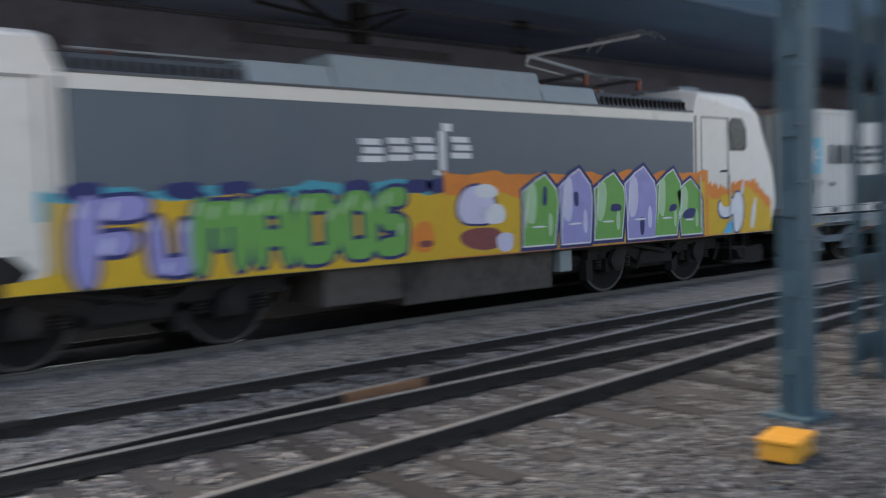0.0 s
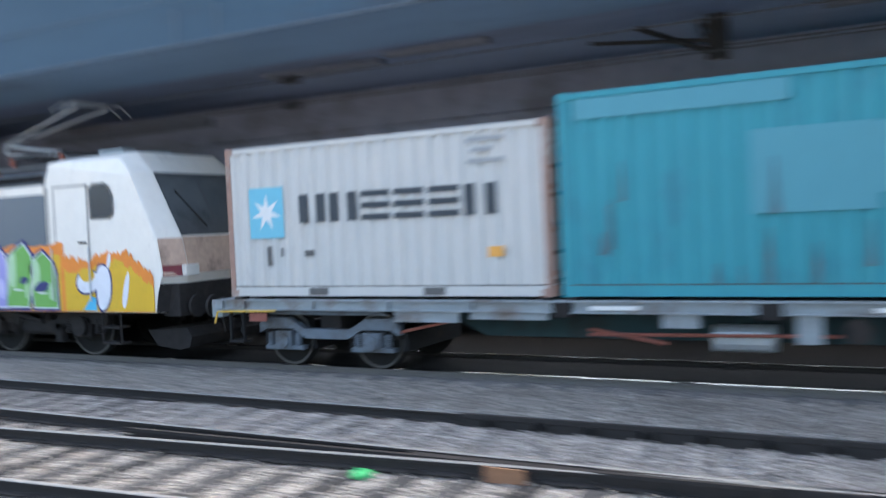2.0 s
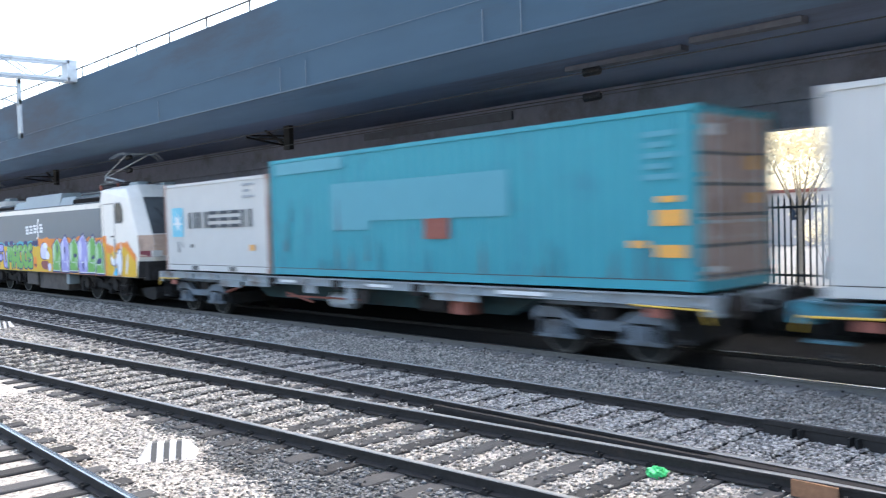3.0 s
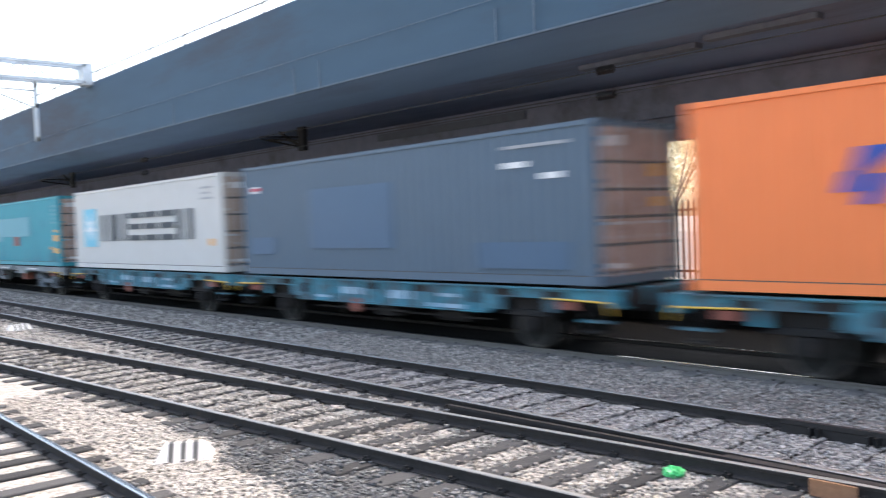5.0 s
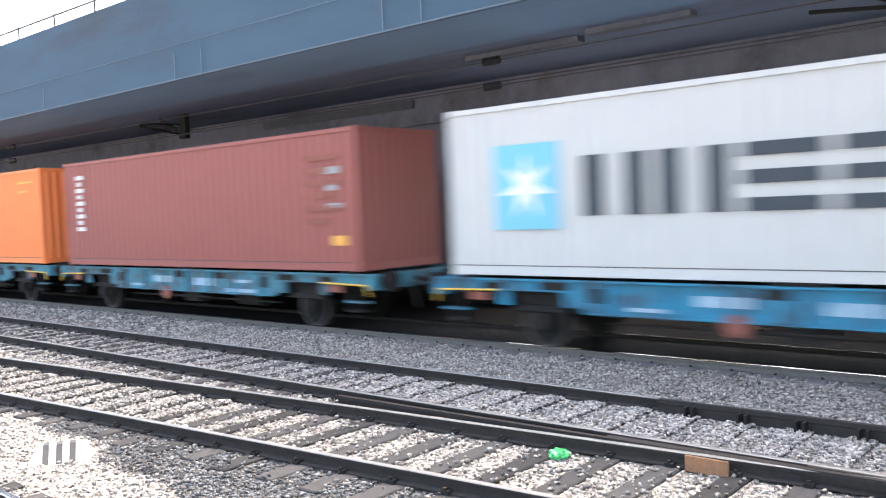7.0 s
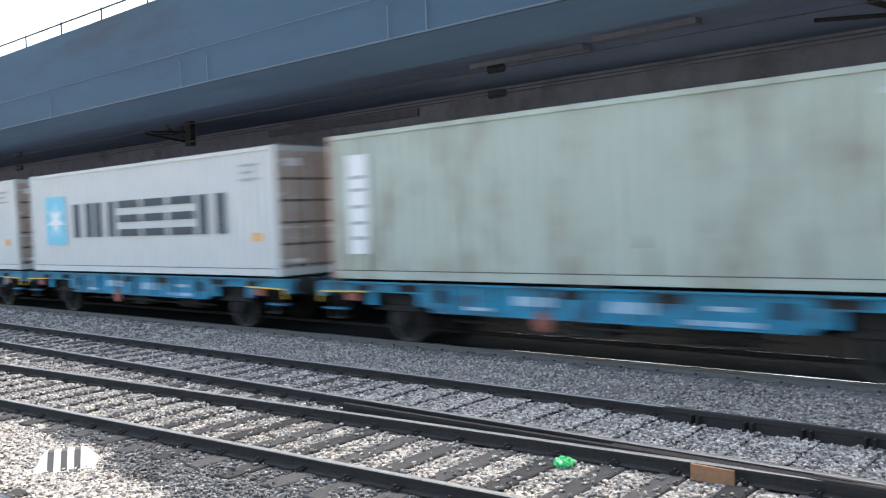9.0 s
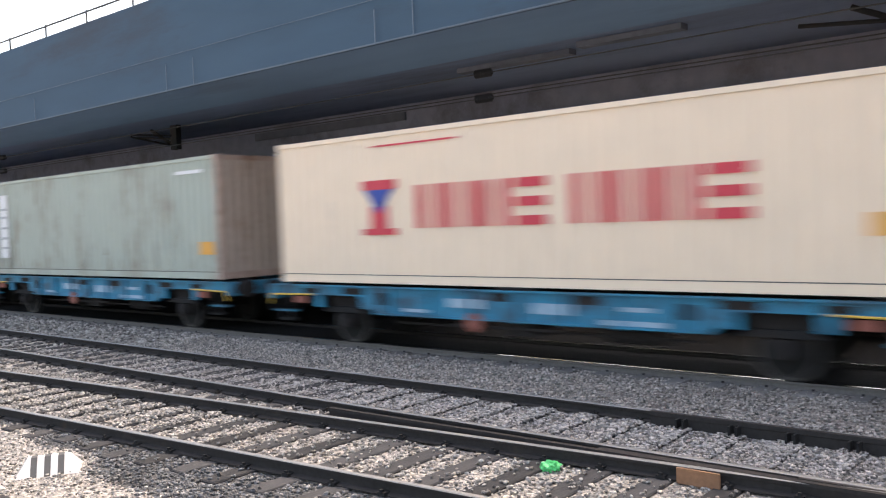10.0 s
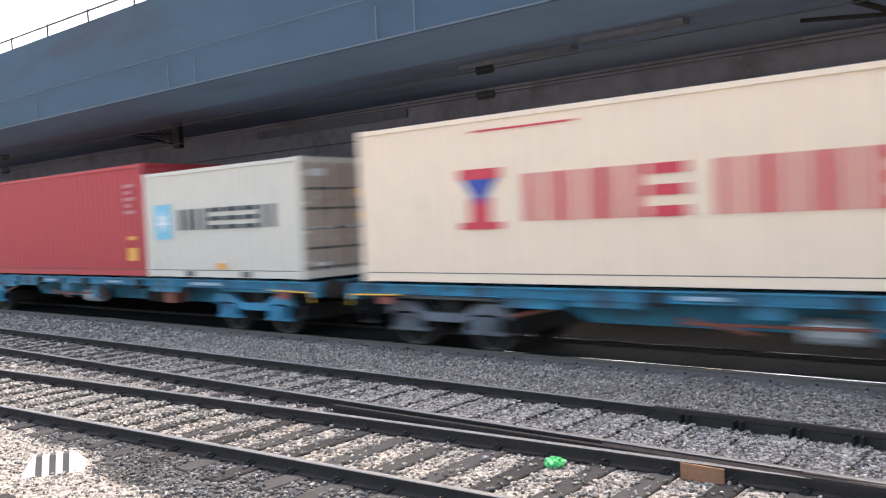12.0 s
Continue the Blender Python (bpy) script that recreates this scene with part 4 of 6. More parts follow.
def bogie_wagon(name, u, body, bogie_mat, label, second=True):
    """A 60-foot container flat on two bogies."""
    w = on_train(name, u, label, "wagon", "container wagons")
    L = 18.32
    for s in (-1, 1):
        y0, y1 = sorted((s * 1.12, s * 1.22))
        bm = bmesh.new()
        prism(bm, [(-0.3, 1.17), (L + 0.3, 1.17), (L + 0.3, 0.99), (-0.3, 0.99)], y0, y1)
        part("side_sill", bm, body, w)
        fl = sorted((s * 1.22, s * 1.28))
        bm = boxes((-0.3, L + 0.3, fl[0], fl[1], 1.145, 1.175), (-0.3, L + 0.3, fl[0], fl[1] - 0.02 * s, 0.99, 1.01))
        for k in range(13):
            x = 0.3 + k * (L - 0.6) / 12
            box(bm, x - 0.02, x + 0.02, fl[0], fl[1], 1.0, 1.15)
        part("sill_flange", bm, body, w)
    each("cross_member", M["under"], w, *[(0.2 + k * (L - 0.4) / 10 - 0.09, 0.2 + k * (L - 0.4) / 10 + 0.09, -1.12, 1.12, 0.98, 1.14) for k in range(11)])
    for s in (-1, 1):
        bm = bmesh.new()
        prism(bm, [(0.0, 1.12), (L, 1.12), (L, 0.95), (L - 3.6, 0.95), (L - 4.6, 0.52), (4.6, 0.52), (3.6, 0.95), (0.0, 0.95)], s * 0.36 - 0.05, s * 0.36 + 0.05)
        part("centre_sill", bm, M["sill_teal"] if body is M["wagon_grey"] else body, w)
    each("side_plate", body, w, (3.35, 4.5, -1.23, -1.2, 0.82, 0.99), (4.7, 5.95, -1.235, -1.2, 0.88, 0.99), (7.6, 8.1, -1.23, -1.2, 0.80, 0.99), (9.3, 9.6, -1.22, -1.19, 0.62, 0.99), (12.3, 13.6, -1.23, -1.2, 0.84, 0.99))
    each("bracket", M["under"], w, (6.05, 6.32, -1.29, -1.1, 0.93, 1.14), (8.85, 9.15, -1.29, -1.1, 0.93, 1.14), (11.7, 11.95, -1.29, -1.1, 0.9, 1.14))
    each("label_plate", STENCIL if body is M["wagon_blue"] else M["label_white"], w, (10.2, 11.0, -1.2815, -1.279, 1.04, 1.10), (14.2, 15.4, -1.2815, -1.279, 1.04, 1.11), (6.6, 7.3, -1.2815, -1.279, 1.04, 1.10), label="faint pale stencil panel")
    bogie(w, 1.95, bogie_mat)
    bogie(w, L - 1.95, bogie_mat)
    part("brake_cylinder", shape(rod, (8.2, -0.75, 0.62), (9.0, -0.75, 0.62), 0.19, 14), M["galvanised"], w)
    part("air_tank", shape(rod, (11.3, -0.6, 0.66), (12.2, -0.6, 0.66), 0.17, 14), M["under"], w)
    for p, q in (((3.3, -1.05, 0.62), (4.4, -1.1, 0.85)), ((6.5, -1.0, 0.66), (9.8, -1.0, 0.70)), ((6.5, -1.0, 0.74), (7.6, -1.0, 0.55))):
        part("brake_rod", shape(rod, p, q, 0.027, 6), M["rust_red"], w)
    part("tool_box", boxes((12.7, 13.15, -1.1, -0.7, 0.55, 0.85)), M["rust_red"], w, "faded red brake box", 0.03)
    part("brake_wheel", shape(rod, (10.0, -1.24, 0.8), (10.0, -1.28, 0.8), 0.16, 16), M["under"], w)
    for x in (0.2, 5.95, 6.35, 12.1, 12.4, L - 0.2):
        for s in (-1, 1):
            part("twist_lock", boxes((x - 0.09, x + 0.09, s * 1.18 - 0.09, s * 1.18 + 0.09, 1.165, 1.216)), M["iron"], w)
    end_gear(w, -0.3, -1, body)
    end_gear(w, L + 0.3, 1, body)
    return w


def each(name, mat, parent, *rows, label=""):
    """Alike boxes, each a part of its own."""
    for r in rows:
        part(name, boxes(r), mat, parent, label)


BASE = 1.216             # underside of the containers above the rails


def corrugated(x0, x1, z0, z1, y, side, period=0.278, deep=0.036):
    """A pressed steel side wall: alternate flats and folds along x, set back from the plane y."""
    bm = bmesh.new()
    n = max(1, round((x1 - x0) / period))
    p = (x1 - x0) / n
    cols = []
    for k in range(n):
        a = x0 + k * p
        cols += [(a, 0), (a + 0.26 * p, 0), (a + 0.5 * p, 1), (a + 0.76 * p, 1)]
    cols.append((x1, 0))
    rows = [[bm.verts.new((x, y + (-side) * deep * d, z)) for x, d in cols] for z in (z0, z1)]
    for i in range(len(cols) - 1):
        bm.faces.new((rows[0][i], rows[0][i + 1], rows[1][i + 1], rows[1][i]))
    return bm


def container(u, length, high, main, frame_mat, label, doors_right=True, plain=False, door_mat=None):
    """A shipping container: corner posts and rails, corrugated walls, roof, doors with lock rods and eight corner castings."""
    c = on_train("shipping_container", u, label, "container", "containers on the train")
    W, z0, z1 = 1.219, BASE, BASE + high
    for s in (-1, 1):
        part("side_wall", corrugated(0.10, length - 0.10, z0 + 0.15, z1 - 0.09, s * (W - 0.012), s), main, c)
        part("top_rail", boxes((0.1, length - 0.1, min(s * (W - 0.06), s * W), max(s * (W - 0.06), s * W), z1 - 0.10, z1 - 0.012)), main, c, "", 0.006)
        bm = boxes((0.1, length - 0.1, min(s * (W - 0.05), s * (W - 0.002)), max(s * (W - 0.05), s * (W - 0.002)), z0 + 0.012, z0 + 0.165))
        part("bottom_rail", bm, main, c)
        # Thin dark strip paints the recess's shade above the bottom rail.
        part("rail_seam", boxes((0.1, length - 0.1, min(s * (W - 0.05), s * (W - 0.006)), max(s * (W - 0.05), s * (W - 0.006)), z0 + 0.167, z0 + 0.181)), M["joint"], c, "dark strip for the shade above the bottom rail")
        pockets = [1.9, 4.1] if length < 7 else []
        for x in pockets:
            part("fork_pocket", boxes((x - 0.19, x + 0.19, s * W - 0.008, s * W + 0.004, z0 + 0.03, z0 + 0.15)), M["seam"], c)
        for x in (0.0, length):
            x0, x1 = (0.0, 0.11) if x == 0 else (length - 0.11, length)
            part("corner_post", boxes((x0, x1, min(s * (W - 0.11), s * W), max(s * (W - 0.11), s * W), z0 + 0.11, z1 - 0.11)), frame_mat, c, "", 0.008)
            for za in (z0, z1 - 0.118):
                bm = boxes((x0 - 0.002 if x == 0 else x1 - 0.176, x0 + 0.176 if x == 0 else x1 + 0.002, min(s * (W - 0.16), s * (W + 0.003)), max(s * (W - 0.16), s * (W + 0.003)), za, za + 0.118))
                part("corner_casting", bm, frame_mat, c, "", 0.008)
    bm = corrugated(0.15, length - 0.15, -W + 0.05, W - 0.05, z1 - 0.03, 1, 0.21, 0.02)
    bmesh.ops.rotate(bm, verts=bm.verts, cent=(0, 0, 0), matrix=Matrix(((1, 0, 0), (0, 0, 1), (0, 1, 0))))
    part("roof", bm, main, c)
    part("floor", boxes((0.1, length - 0.1, -W + 0.05, W - 0.05, z0 + 0.05, z0 + 0.15)), M["under"], c)
    for right in (False, True):
        x = length - 0.02 if right else 0.02
        sg = 1 if right else -1
        dm = door_mat or main
        each("end_rail", frame_mat, c, (x - 0.06, x + 0.02 * sg + 0.04 if right else x + 0.06, -W + 0.1, W - 0.1, z0 + 0.01, z0 + 0.16), (x - 0.06, x + 0.06 if not right else x + 0.02, -W + 0.1, W - 0.1, z1 - 0.13, z1 - 0.012))
        if right == doors_right and not plain:
            for s in (-1, 1):
                y0, y1 = sorted((s * 0.012, s * (W - 0.115)))
                d = part("door", boxes((x - 0.045, x + 0.005, y0, y1, z0 + 0.16, z1 - 0.13)), dm, c, "", 0.006)
                for k in range(5):
                    z = z0 + 0.22 + k * (high - 0.48) / 5
                    part("door_panel", boxes((x + sg * 0.004 - 0.010, x + sg * 0.004 + 0.010, y0 + 0.05, y1 - 0.05, z + 0.035, z + (high - 0.48) / 5 - 0.035)), dm, d)
                    part("panel_groove", boxes((x + sg * 0.0045 - 0.003, x + sg * 0.0045 + 0.003, y0 + 0.03, y1 - 0.03, z - 0.03, z + 0.03)), M["joint"], d)
                bm = bmesh.new()
                for q in (0.33, 0.78):
                    rod(bm, (x + sg * 0.035, s * q, z0 + 0.09), (x + sg * 0.035, s * q, z1 - 0.06), 0.017, 8)
                    box(bm, x + sg * 0.02 - 0.02, x + sg * 0.02 + 0.02, s * q - 0.22, s * q + 0.03, z0 + 1.05, z0 + 1.10)
                    for z in (z0 + 0.16, z0 + 0.8, z0 + 1.7, z1 - 0.2):
                        box(bm, x + sg * 0.015 - 0.02, x + sg * 0.015 + 0.02, s * q - 0.05, s * q + 0.05, z, z + 0.06)
                part("lock_rod", bm, M["galvanised"], d)
                for k in range(4):
                    z = z0 + 0.35 + k * (high - 0.7) / 3
                    part("hinge", boxes((x - 0.01, x + sg * 0.02 + 0.01, s * (W - 0.21), s * (W - 0.09), z - 0.035, z + 0.035)), frame_mat, d)
            part("notice_plate", boxes((x + sg * 0.008 - 0.004, x + sg * 0.008 + 0.004, -0.98, -0.45, z0 + high * 0.62, z0 + high * 0.72)), M["label_orange"], c, "faded orange notice plate")
            part("notice_plate", boxes((x + sg * 0.008 - 0.004, x + sg * 0.008 + 0.004, -0.92, -0.62, z0 + high * 0.42, z0 + high * 0.52)), M["label_white"], c, "pale notice plate")
            for y0, y1, f0, f1, plate in ((0.3, 0.75, 0.66, 0.74, "label_orange"), (-0.95, -0.5, 0.84, 0.90, "label_white"), (-0.9, -0.5, 0.10, 0.13, "label_white"), (0.35, 0.8, 0.47, 0.53, "label_orange")):
                part("notice_plate", boxes((x + sg * 0.016 - 0.004, x + sg * 0.016 + 0.004, y0, y1, z0 + high * f0, z0 + high * f1)), M[plate], c)
        else:
            bm = corrugated(-W + 0.1, W - 0.1, z0 + 0.16, z1 - 0.13, -(x - sg * 0.01), 1, 0.24, 0.04 * sg)
            bmesh.ops.rotate(bm, verts=bm.verts, cent=(0, 0, 0), matrix=Matrix.Rotation(math.pi / 2, 3, "Z"))
            part("end_wall", bm, main if not door_mat else door_mat, c)
    return c


SIDE = -1.2215           # plane of markings on the near wall of a container


def mark(c, name, mat, rows, label="", y=SIDE):
    """Painted panels: (x0, x1, z0, z1) on the near side, z from the rails."""
    for x0, x1, z0, z1 in rows:
        part(name, shape(flat, [(x0, z0), (x1, z0), (x1, z1), (x0, z1)], y), mat, c, label)


def block_row(c, x0, x1, z0, z1, count, mat, name="wordmark_bar"):
    """A word too much a trade mark to spell: plain bars of its height and weight."""
    pitch = (x1 - x0) / count
    for k in range(count):
        a = x0 + k * pitch
        mark(c, name, mat, [(a, a + pitch * 0.56, z0, z1)])


def shape_row(c, x0, x1, z0, z1, forms, mat, gap=0.14):
    """The same for large words: plain upright and level bars, by the weight that each place has."""
    pitch, h = (x1 - x0) / len(forms), z1 - z0
    for k, form in enumerate(forms):
        a, b = x0 + k * pitch, x0 + (k + 1 - gap) * pitch
        w = b - a
        if form == "stack":
            rows = [[(a, z), (b, z), (b, z + h * 0.2), (a, z + h * 0.2)] for z in (z0, z0 + h * 0.4, z0 + h * 0.8)]
        else:
            rows = [[(p, z0), (p + w * 0.34, z0), (p + w * 0.34, z1), (p, z1)] for p in (a, a + w * 0.66)]
        for o in rows:
            part("wordmark_shape", shape(flat, o, SIDE), mat, c)


def streaks(c, mat, z0, seed, count, x0, x1, tall):
    """Thin rust runs that taper upwards from the bottom rail, and a few from scrapes higher up."""
    r = random.Random(seed)
    for k in range(count):
        x, w, zb = r.uniform(x0, x1), r.uniform(0.02, 0.075), z0 + (r.uniform(0.2, 1.2) if k % 3 == 2 else 0)
        zt = zb + r.uniform(0.2, tall)
        part("rust_streak", shape(flat, [(x - w, zb), (x + w, zb), (x + w * 0.5, zb + (zt - zb) * 0.55), (x + 0.012, zt), (x - 0.012, zt), (x - w * 0.7, zb + (zt - zb) * 0.4)], SIDE - 0.002), mat, c)


def star(c, x0, x1, z0, z1):
    mark(c, "blue_square", M["sky_blue"], [(x0, x1, z0, z1)], "light blue painted square")
    cx, cz, r = (x0 + x1) / 2, (z0 + z1) / 2, (x1 - x0) * 0.44
    bm = bmesh.new()
    pts = [(cx + (r if k % 2 == 0 else r * 0.36) * math.sin(math.pi * k / 7), cz + (r if k % 2 == 0 else r * 0.36) * math.cos(math.pi * k / 7)) for k in range(14)]
    mid = bm.verts.new((cx, SIDE - 0.004, cz))
    ring = [bm.verts.new((x, SIDE - 0.004, z)) for x, z in pts]
    for i in range(14):
        bm.faces.new((mid, ring[i], ring[(i + 1) % 14]))
    part("star", bm, M["label_white"], c, "white painted star")


def codes(c, x, z, rows, width, mat, pitch=0.17, height=0.09):
    """Small stencilled codes, as bars."""
    mark(c, "stencil_bar", mat, [(x + 0.06 * (k % 2), x + width * (1 if k % 2 == 0 else 0.7), z - k * pitch - height, z - k * pitch) for k in range(rows)])


GREY = paint("container_grey", (0.54, 0.527, 0.497), (0.40, 0.37, 0.34), 0.62)
WARM = paint("container_warm_grey", (0.52, 0.51, 0.48), (0.42, 0.36, 0.30), 0.6)
PALE = paint("container_pale_cream", (0.62, 0.575, 0.48), (0.46, 0.40, 0.32), 0.6)
TEAL = paint("container_teal", (0.03, 0.27, 0.325), (0.03, 0.19, 0.25), 0.55)
SLATE = paint("container_slate", (0.078, 0.118, 0.158), (0.065, 0.10, 0.14), 0.58)
ORANGE = paint("container_orange", (0.88, 0.218, 0.06), (0.60, 0.17, 0.04), 0.66, 0.05)
BROWN = paint("container_brown", (0.30, 0.080, 0.064), (0.22, 0.07, 0.06), 0.62)
SAGE = paint("container_sage", (0.385, 0.42, 0.35), (0.27, 0.25, 0.195), 0.50)
SAGE_RUN = material("rust_run_sage", (0.29, 0.27, 0.21), 0.8, scale=9, vary=0.2, stain=(0.22, 0.17, 0.125), stain_at=0.5, bump=0.05)
CREAM = paint("container_cream", (0.86, 0.68, 0.50), (0.50, 0.41, 0.34), 0.62)
RED = paint("container_red", (0.45, 0.042, 0.048), (0.29, 0.035, 0.04), 0.64)
RUSTY = material("rusty_frame", (0.33, 0.20, 0.155), 0.8, scale=7, vary=0.3, stain=(0.42, 0.36, 0.32), stain_at=0.5, bump=0.1)
RUSTY_DOOR = material("rusty_door", (0.42, 0.29, 0.23), 0.8, scale=5, vary=0.3, stain=(0.18, 0.09, 0.06), stain_at=0.52, bump=0.1)
TAN = material("weathered_end", (0.42, 0.32, 0.255), 0.8, scale=5, vary=0.2, stain=(0.30, 0.19, 0.13), stain_at=0.55, bump=0.08)

# grey bogie wagon behind the locomotive
bogie_wagon("container_wagon", 0.0, M["wagon_grey"], M["bogie_grey"], "grimy grey bogie container wagon on the freight track")
c = container(0.0, 6.058, 2.591, GREY, RUSTY, "pale grey corrugated shipping container with rusty frame", True)
star(c, 0.50, 1.24, 2.22, 3.09)
shape_row(c, 1.57, 5.30, 2.46, 2.93, ("pillars", "pillars", "stack", "stack", "stack", "pillars"), M["label_dark"])
codes(c, 4.75, 3.62, 3, 0.6, M["faint"], 0.16, 0.07)
mark(c, "notice_plate", M["label_orange"], [(5.05, 5.3, 1.82, 1.98)], "small orange notice plate")
mark(c, "scrape", M["seam"], [(0.85, 0.95, 1.75, 2.08), (1.15, 1.2, 1.9, 2.05), (1.65, 1.85, 1.9, 2.0)], "dark scrape mark")
c = container(6.20, 12.192, 2.896, TEAL, TEAL, "turquoise corrugated shipping container with faded repaint patches", True, door_mat=RUSTY_DOOR)
PATCH = paint("faded_teal", (0.075, 0.285, 0.345), (0.08, 0.30, 0.37), 0.6)
mark(c, "repaint_patch", PATCH, [(2.6, 4.1, 2.30, 3.38), (4.1, 8.3, 2.50, 3.36), (0.25, 3.1, 3.72, 4.0)], "faded pale turquoise repaint patch")
mark(c, "notice_plate", M["rust_red"], [(5.9, 6.65, 2.08, 2.50)], "rusty red panel", SIDE - 0.004)
mark(c, "notice_plate", M["label_orange"], [(11.45, 12.0, 2.25, 2.5), (11.45, 12.0, 1.75, 1.95), (10.95, 11.3, 1.9, 2.02), (11.5, 11.9, 2.62, 2.72)], "orange notice plate")
codes(c, 11.2, 3.75, 5, 0.7, PATCH)
streaks(c, material("rust_run_teal", (0.075, 0.165, 0.195), 0.8, scale=9, vary=0.25, stain=(0.15, 0.12, 0.11), stain_at=0.5, bump=0.05), 1.40, 5, 22, 0.6, 11.8, 0.75)

# two-axle blue wagons, one 40-foot container each
BLUE = [(20.3, "msk"), (33.72, "slate"), (47.7, "orange"), (61.5, "brown"), (76.1, "msk"), (89.4, "msk"), (103.34, "sage"), (117.74, "cream")]
for u, kind in BLUE:
    faded = u < 70
    flat_wagon("container_wagon", u, 12.192, M["wagon_faded" if faded else "wagon_blue"],
               "faded grimy teal two-axle container wagon with yellow grab rails" if faded else "blue two-axle container wagon with yellow grab rails")
    if kind == "msk":
        c = container(u, 12.192, 2.896, GREY, WARM, "pale grey corrugated shipping container with dark lettering bars", True, door_mat=TAN)
        star(c, 1.0, 2.3, 2.0, 3.42)
        shape_row(c, 2.75, 10.45, 2.2, 3.15, ("pillars", "pillars", "stack", "stack", "stack", "pillars"), M["label_dark"])
        codes(c, 10.9, 3.75, 3, 0.7, M["faint"], 0.16, 0.06)
        mark(c, "notice_plate", M["label_orange"], [(11.3, 11.6, 2.0, 2.2)], "small orange notice plate")
    elif kind == "slate":
        c = container(u, 12.192, 2.896, SLATE, SLATE, "slate blue corrugated shipping container with painted-over patches", True, door_mat=RUSTY_DOOR)
        mark(c, "repaint_patch", paint("deep_slate", (0.058, 0.11, 0.175), (0.05, 0.10, 0.16), 0.6), [(3.3, 6.6, 1.9, 3.35), (0.3, 1.6, 1.75, 2.2), (9.2, 11.6, 1.5, 2.0)], "darker repaint patch")
        mark(c, "notice_plate", M["label_white"], [(10.0, 10.6, 3.38, 3.49), (10.95, 11.45, 3.14, 3.25), (0.45, 0.85, 3.38, 3.56)], "white notice plate")
        mark(c, "notice_plate", M["ink_red"], [(0.5, 0.9, 3.44, 3.52)], "small red panel", SIDE - 0.004)
        codes(c, 10.0, 3.80, 1, 1.6, M["faint"], height=0.06)
    elif kind == "orange":
        c = container(u, 12.192, 2.896, ORANGE, ORANGE, "bright orange corrugated shipping container with a blue mark", True, True)
        bm = bmesh.new()
        for pts in ([(2.55, 2.45), (2.85, 2.45), (3.1, 2.85), (2.75, 2.85)], [(2.45, 2.75), (2.8, 2.95), (3.2, 3.22), (2.6, 3.22)], [(2.3, 2.62), (2.6, 2.62), (2.7, 2.9), (2.4, 2.9)]):
            flat(bm, pts, SIDE)
        part("blue_mark", bm, M["ink_blue"], c, "blue painted mark")
        block_row(c, 3.7, 7.5, 2.58, 2.86, 11, M["rust_red"])
        codes(c, 10.6, 3.74, 2, 1.1, M["label_orange"], 0.28, 0.06)
    elif kind == "brown":
        c = container(u, 12.192, 2.896, BROWN, BROWN, "red-brown corrugated shipping container with white stencils", True, True)
        codes(c, 0.66, 3.72, 9, 0.42, M["label_white"], 0.18, 0.11)
        codes(c, 10.6, 3.6, 6, 1.1, M["rust_red"], 0.26, 0.12)
        mark(c, "notice_plate", M["faint"], [(11.2, 11.7, 3.2, 3.34), (11.3, 11.6, 2.86, 3.0), (11.3, 11.75, 2.5, 2.6)], "faded pale notice plate")
        mark(c, "notice_plate", M["label_orange"], [(11.42, 11.86, 1.74, 1.94)], "orange notice plate")
    elif kind == "sage":
        c = container(u, 12.192, 2.896, SAGE, RUSTY_DOOR, "weathered sage grey corrugated shipping container", True, True, door_mat=TAN)
        mark(c, "code_panel", M["label_white"], [(0.55, 1.12, 1.72, 3.68)], "white painted code panel")
        for z in (2.0, 2.3, 2.62, 2.95, 3.2):
            mark(c, "stencil_bar", M["faint"], [(0.66, 1.02, z, z + 0.07)], "", SIDE - 0.003)
        streaks(c, SAGE_RUN, 1.40, 9, 16, 0.8, 11.6, 0.7)
        mark(c, "notice_plate", M["label_white"], [(10.5, 11.6, 3.72, 3.80)], "white notice plate")
        mark(c, "notice_plate", M["label_orange"], [(11.4, 11.95, 1.80, 2.10)], "orange notice plate")


def cream_container(u):
    c = container(u, 12.192, 2.896, CREAM, CREAM, "cream corrugated shipping container with red lettering bars", True, True)
    mark(c, "red_mark", M["ink_red"], [(2.5, 3.4, 3.02, 3.2), (2.5, 3.4, 2.16, 2.28), (2.72, 3.18, 2.28, 2.7)], "red painted mark")
    bm = bmesh.new()
    flat(bm, [(2.58, 3.02), (3.32, 3.02), (2.95, 2.55)], SIDE - 0.004)
    part("blue_mark", bm, M["ink_blue"], c, "blue painted mark")
    shape_row(c, 3.9, 6.85, 2.27, 3.06, ("pillars", "pillars", "pillars", "stack"), M["ink_red"])
    shape_row(c, 7.2, 10.2, 2.27, 3.06, ("pillars", "pillars", "pillars", "stack"), M["ink_red"])
    codes(c, 2.8, 3.86, 1, 2.1, M["ink_red"], height=0.035)
    mark(c, "notice_plate", M["label_orange"], [(11.6, 12.0, 2.0, 2.3)], "orange notice plate")
    return c


cream_container(117.74)

# blue bogie wagon with a red 40-foot and a grey 20-foot container
bogie_wagon("container_wagon", 131.72, M["wagon_blue"], M["bogie_blue"], "blue bogie container wagon with blue bogies")
c = container(131.72, 12.192, 2.896, RED, RED, "red corrugated shipping container with a white plate", True, True)
mark(c, "notice_plate", M["label_white"], [(0.36, 1.40, 3.19, 3.67)], "white painted plate")
block_row(c, 0.52, 1.16, 3.33, 3.53, 4, M["dark_red"])
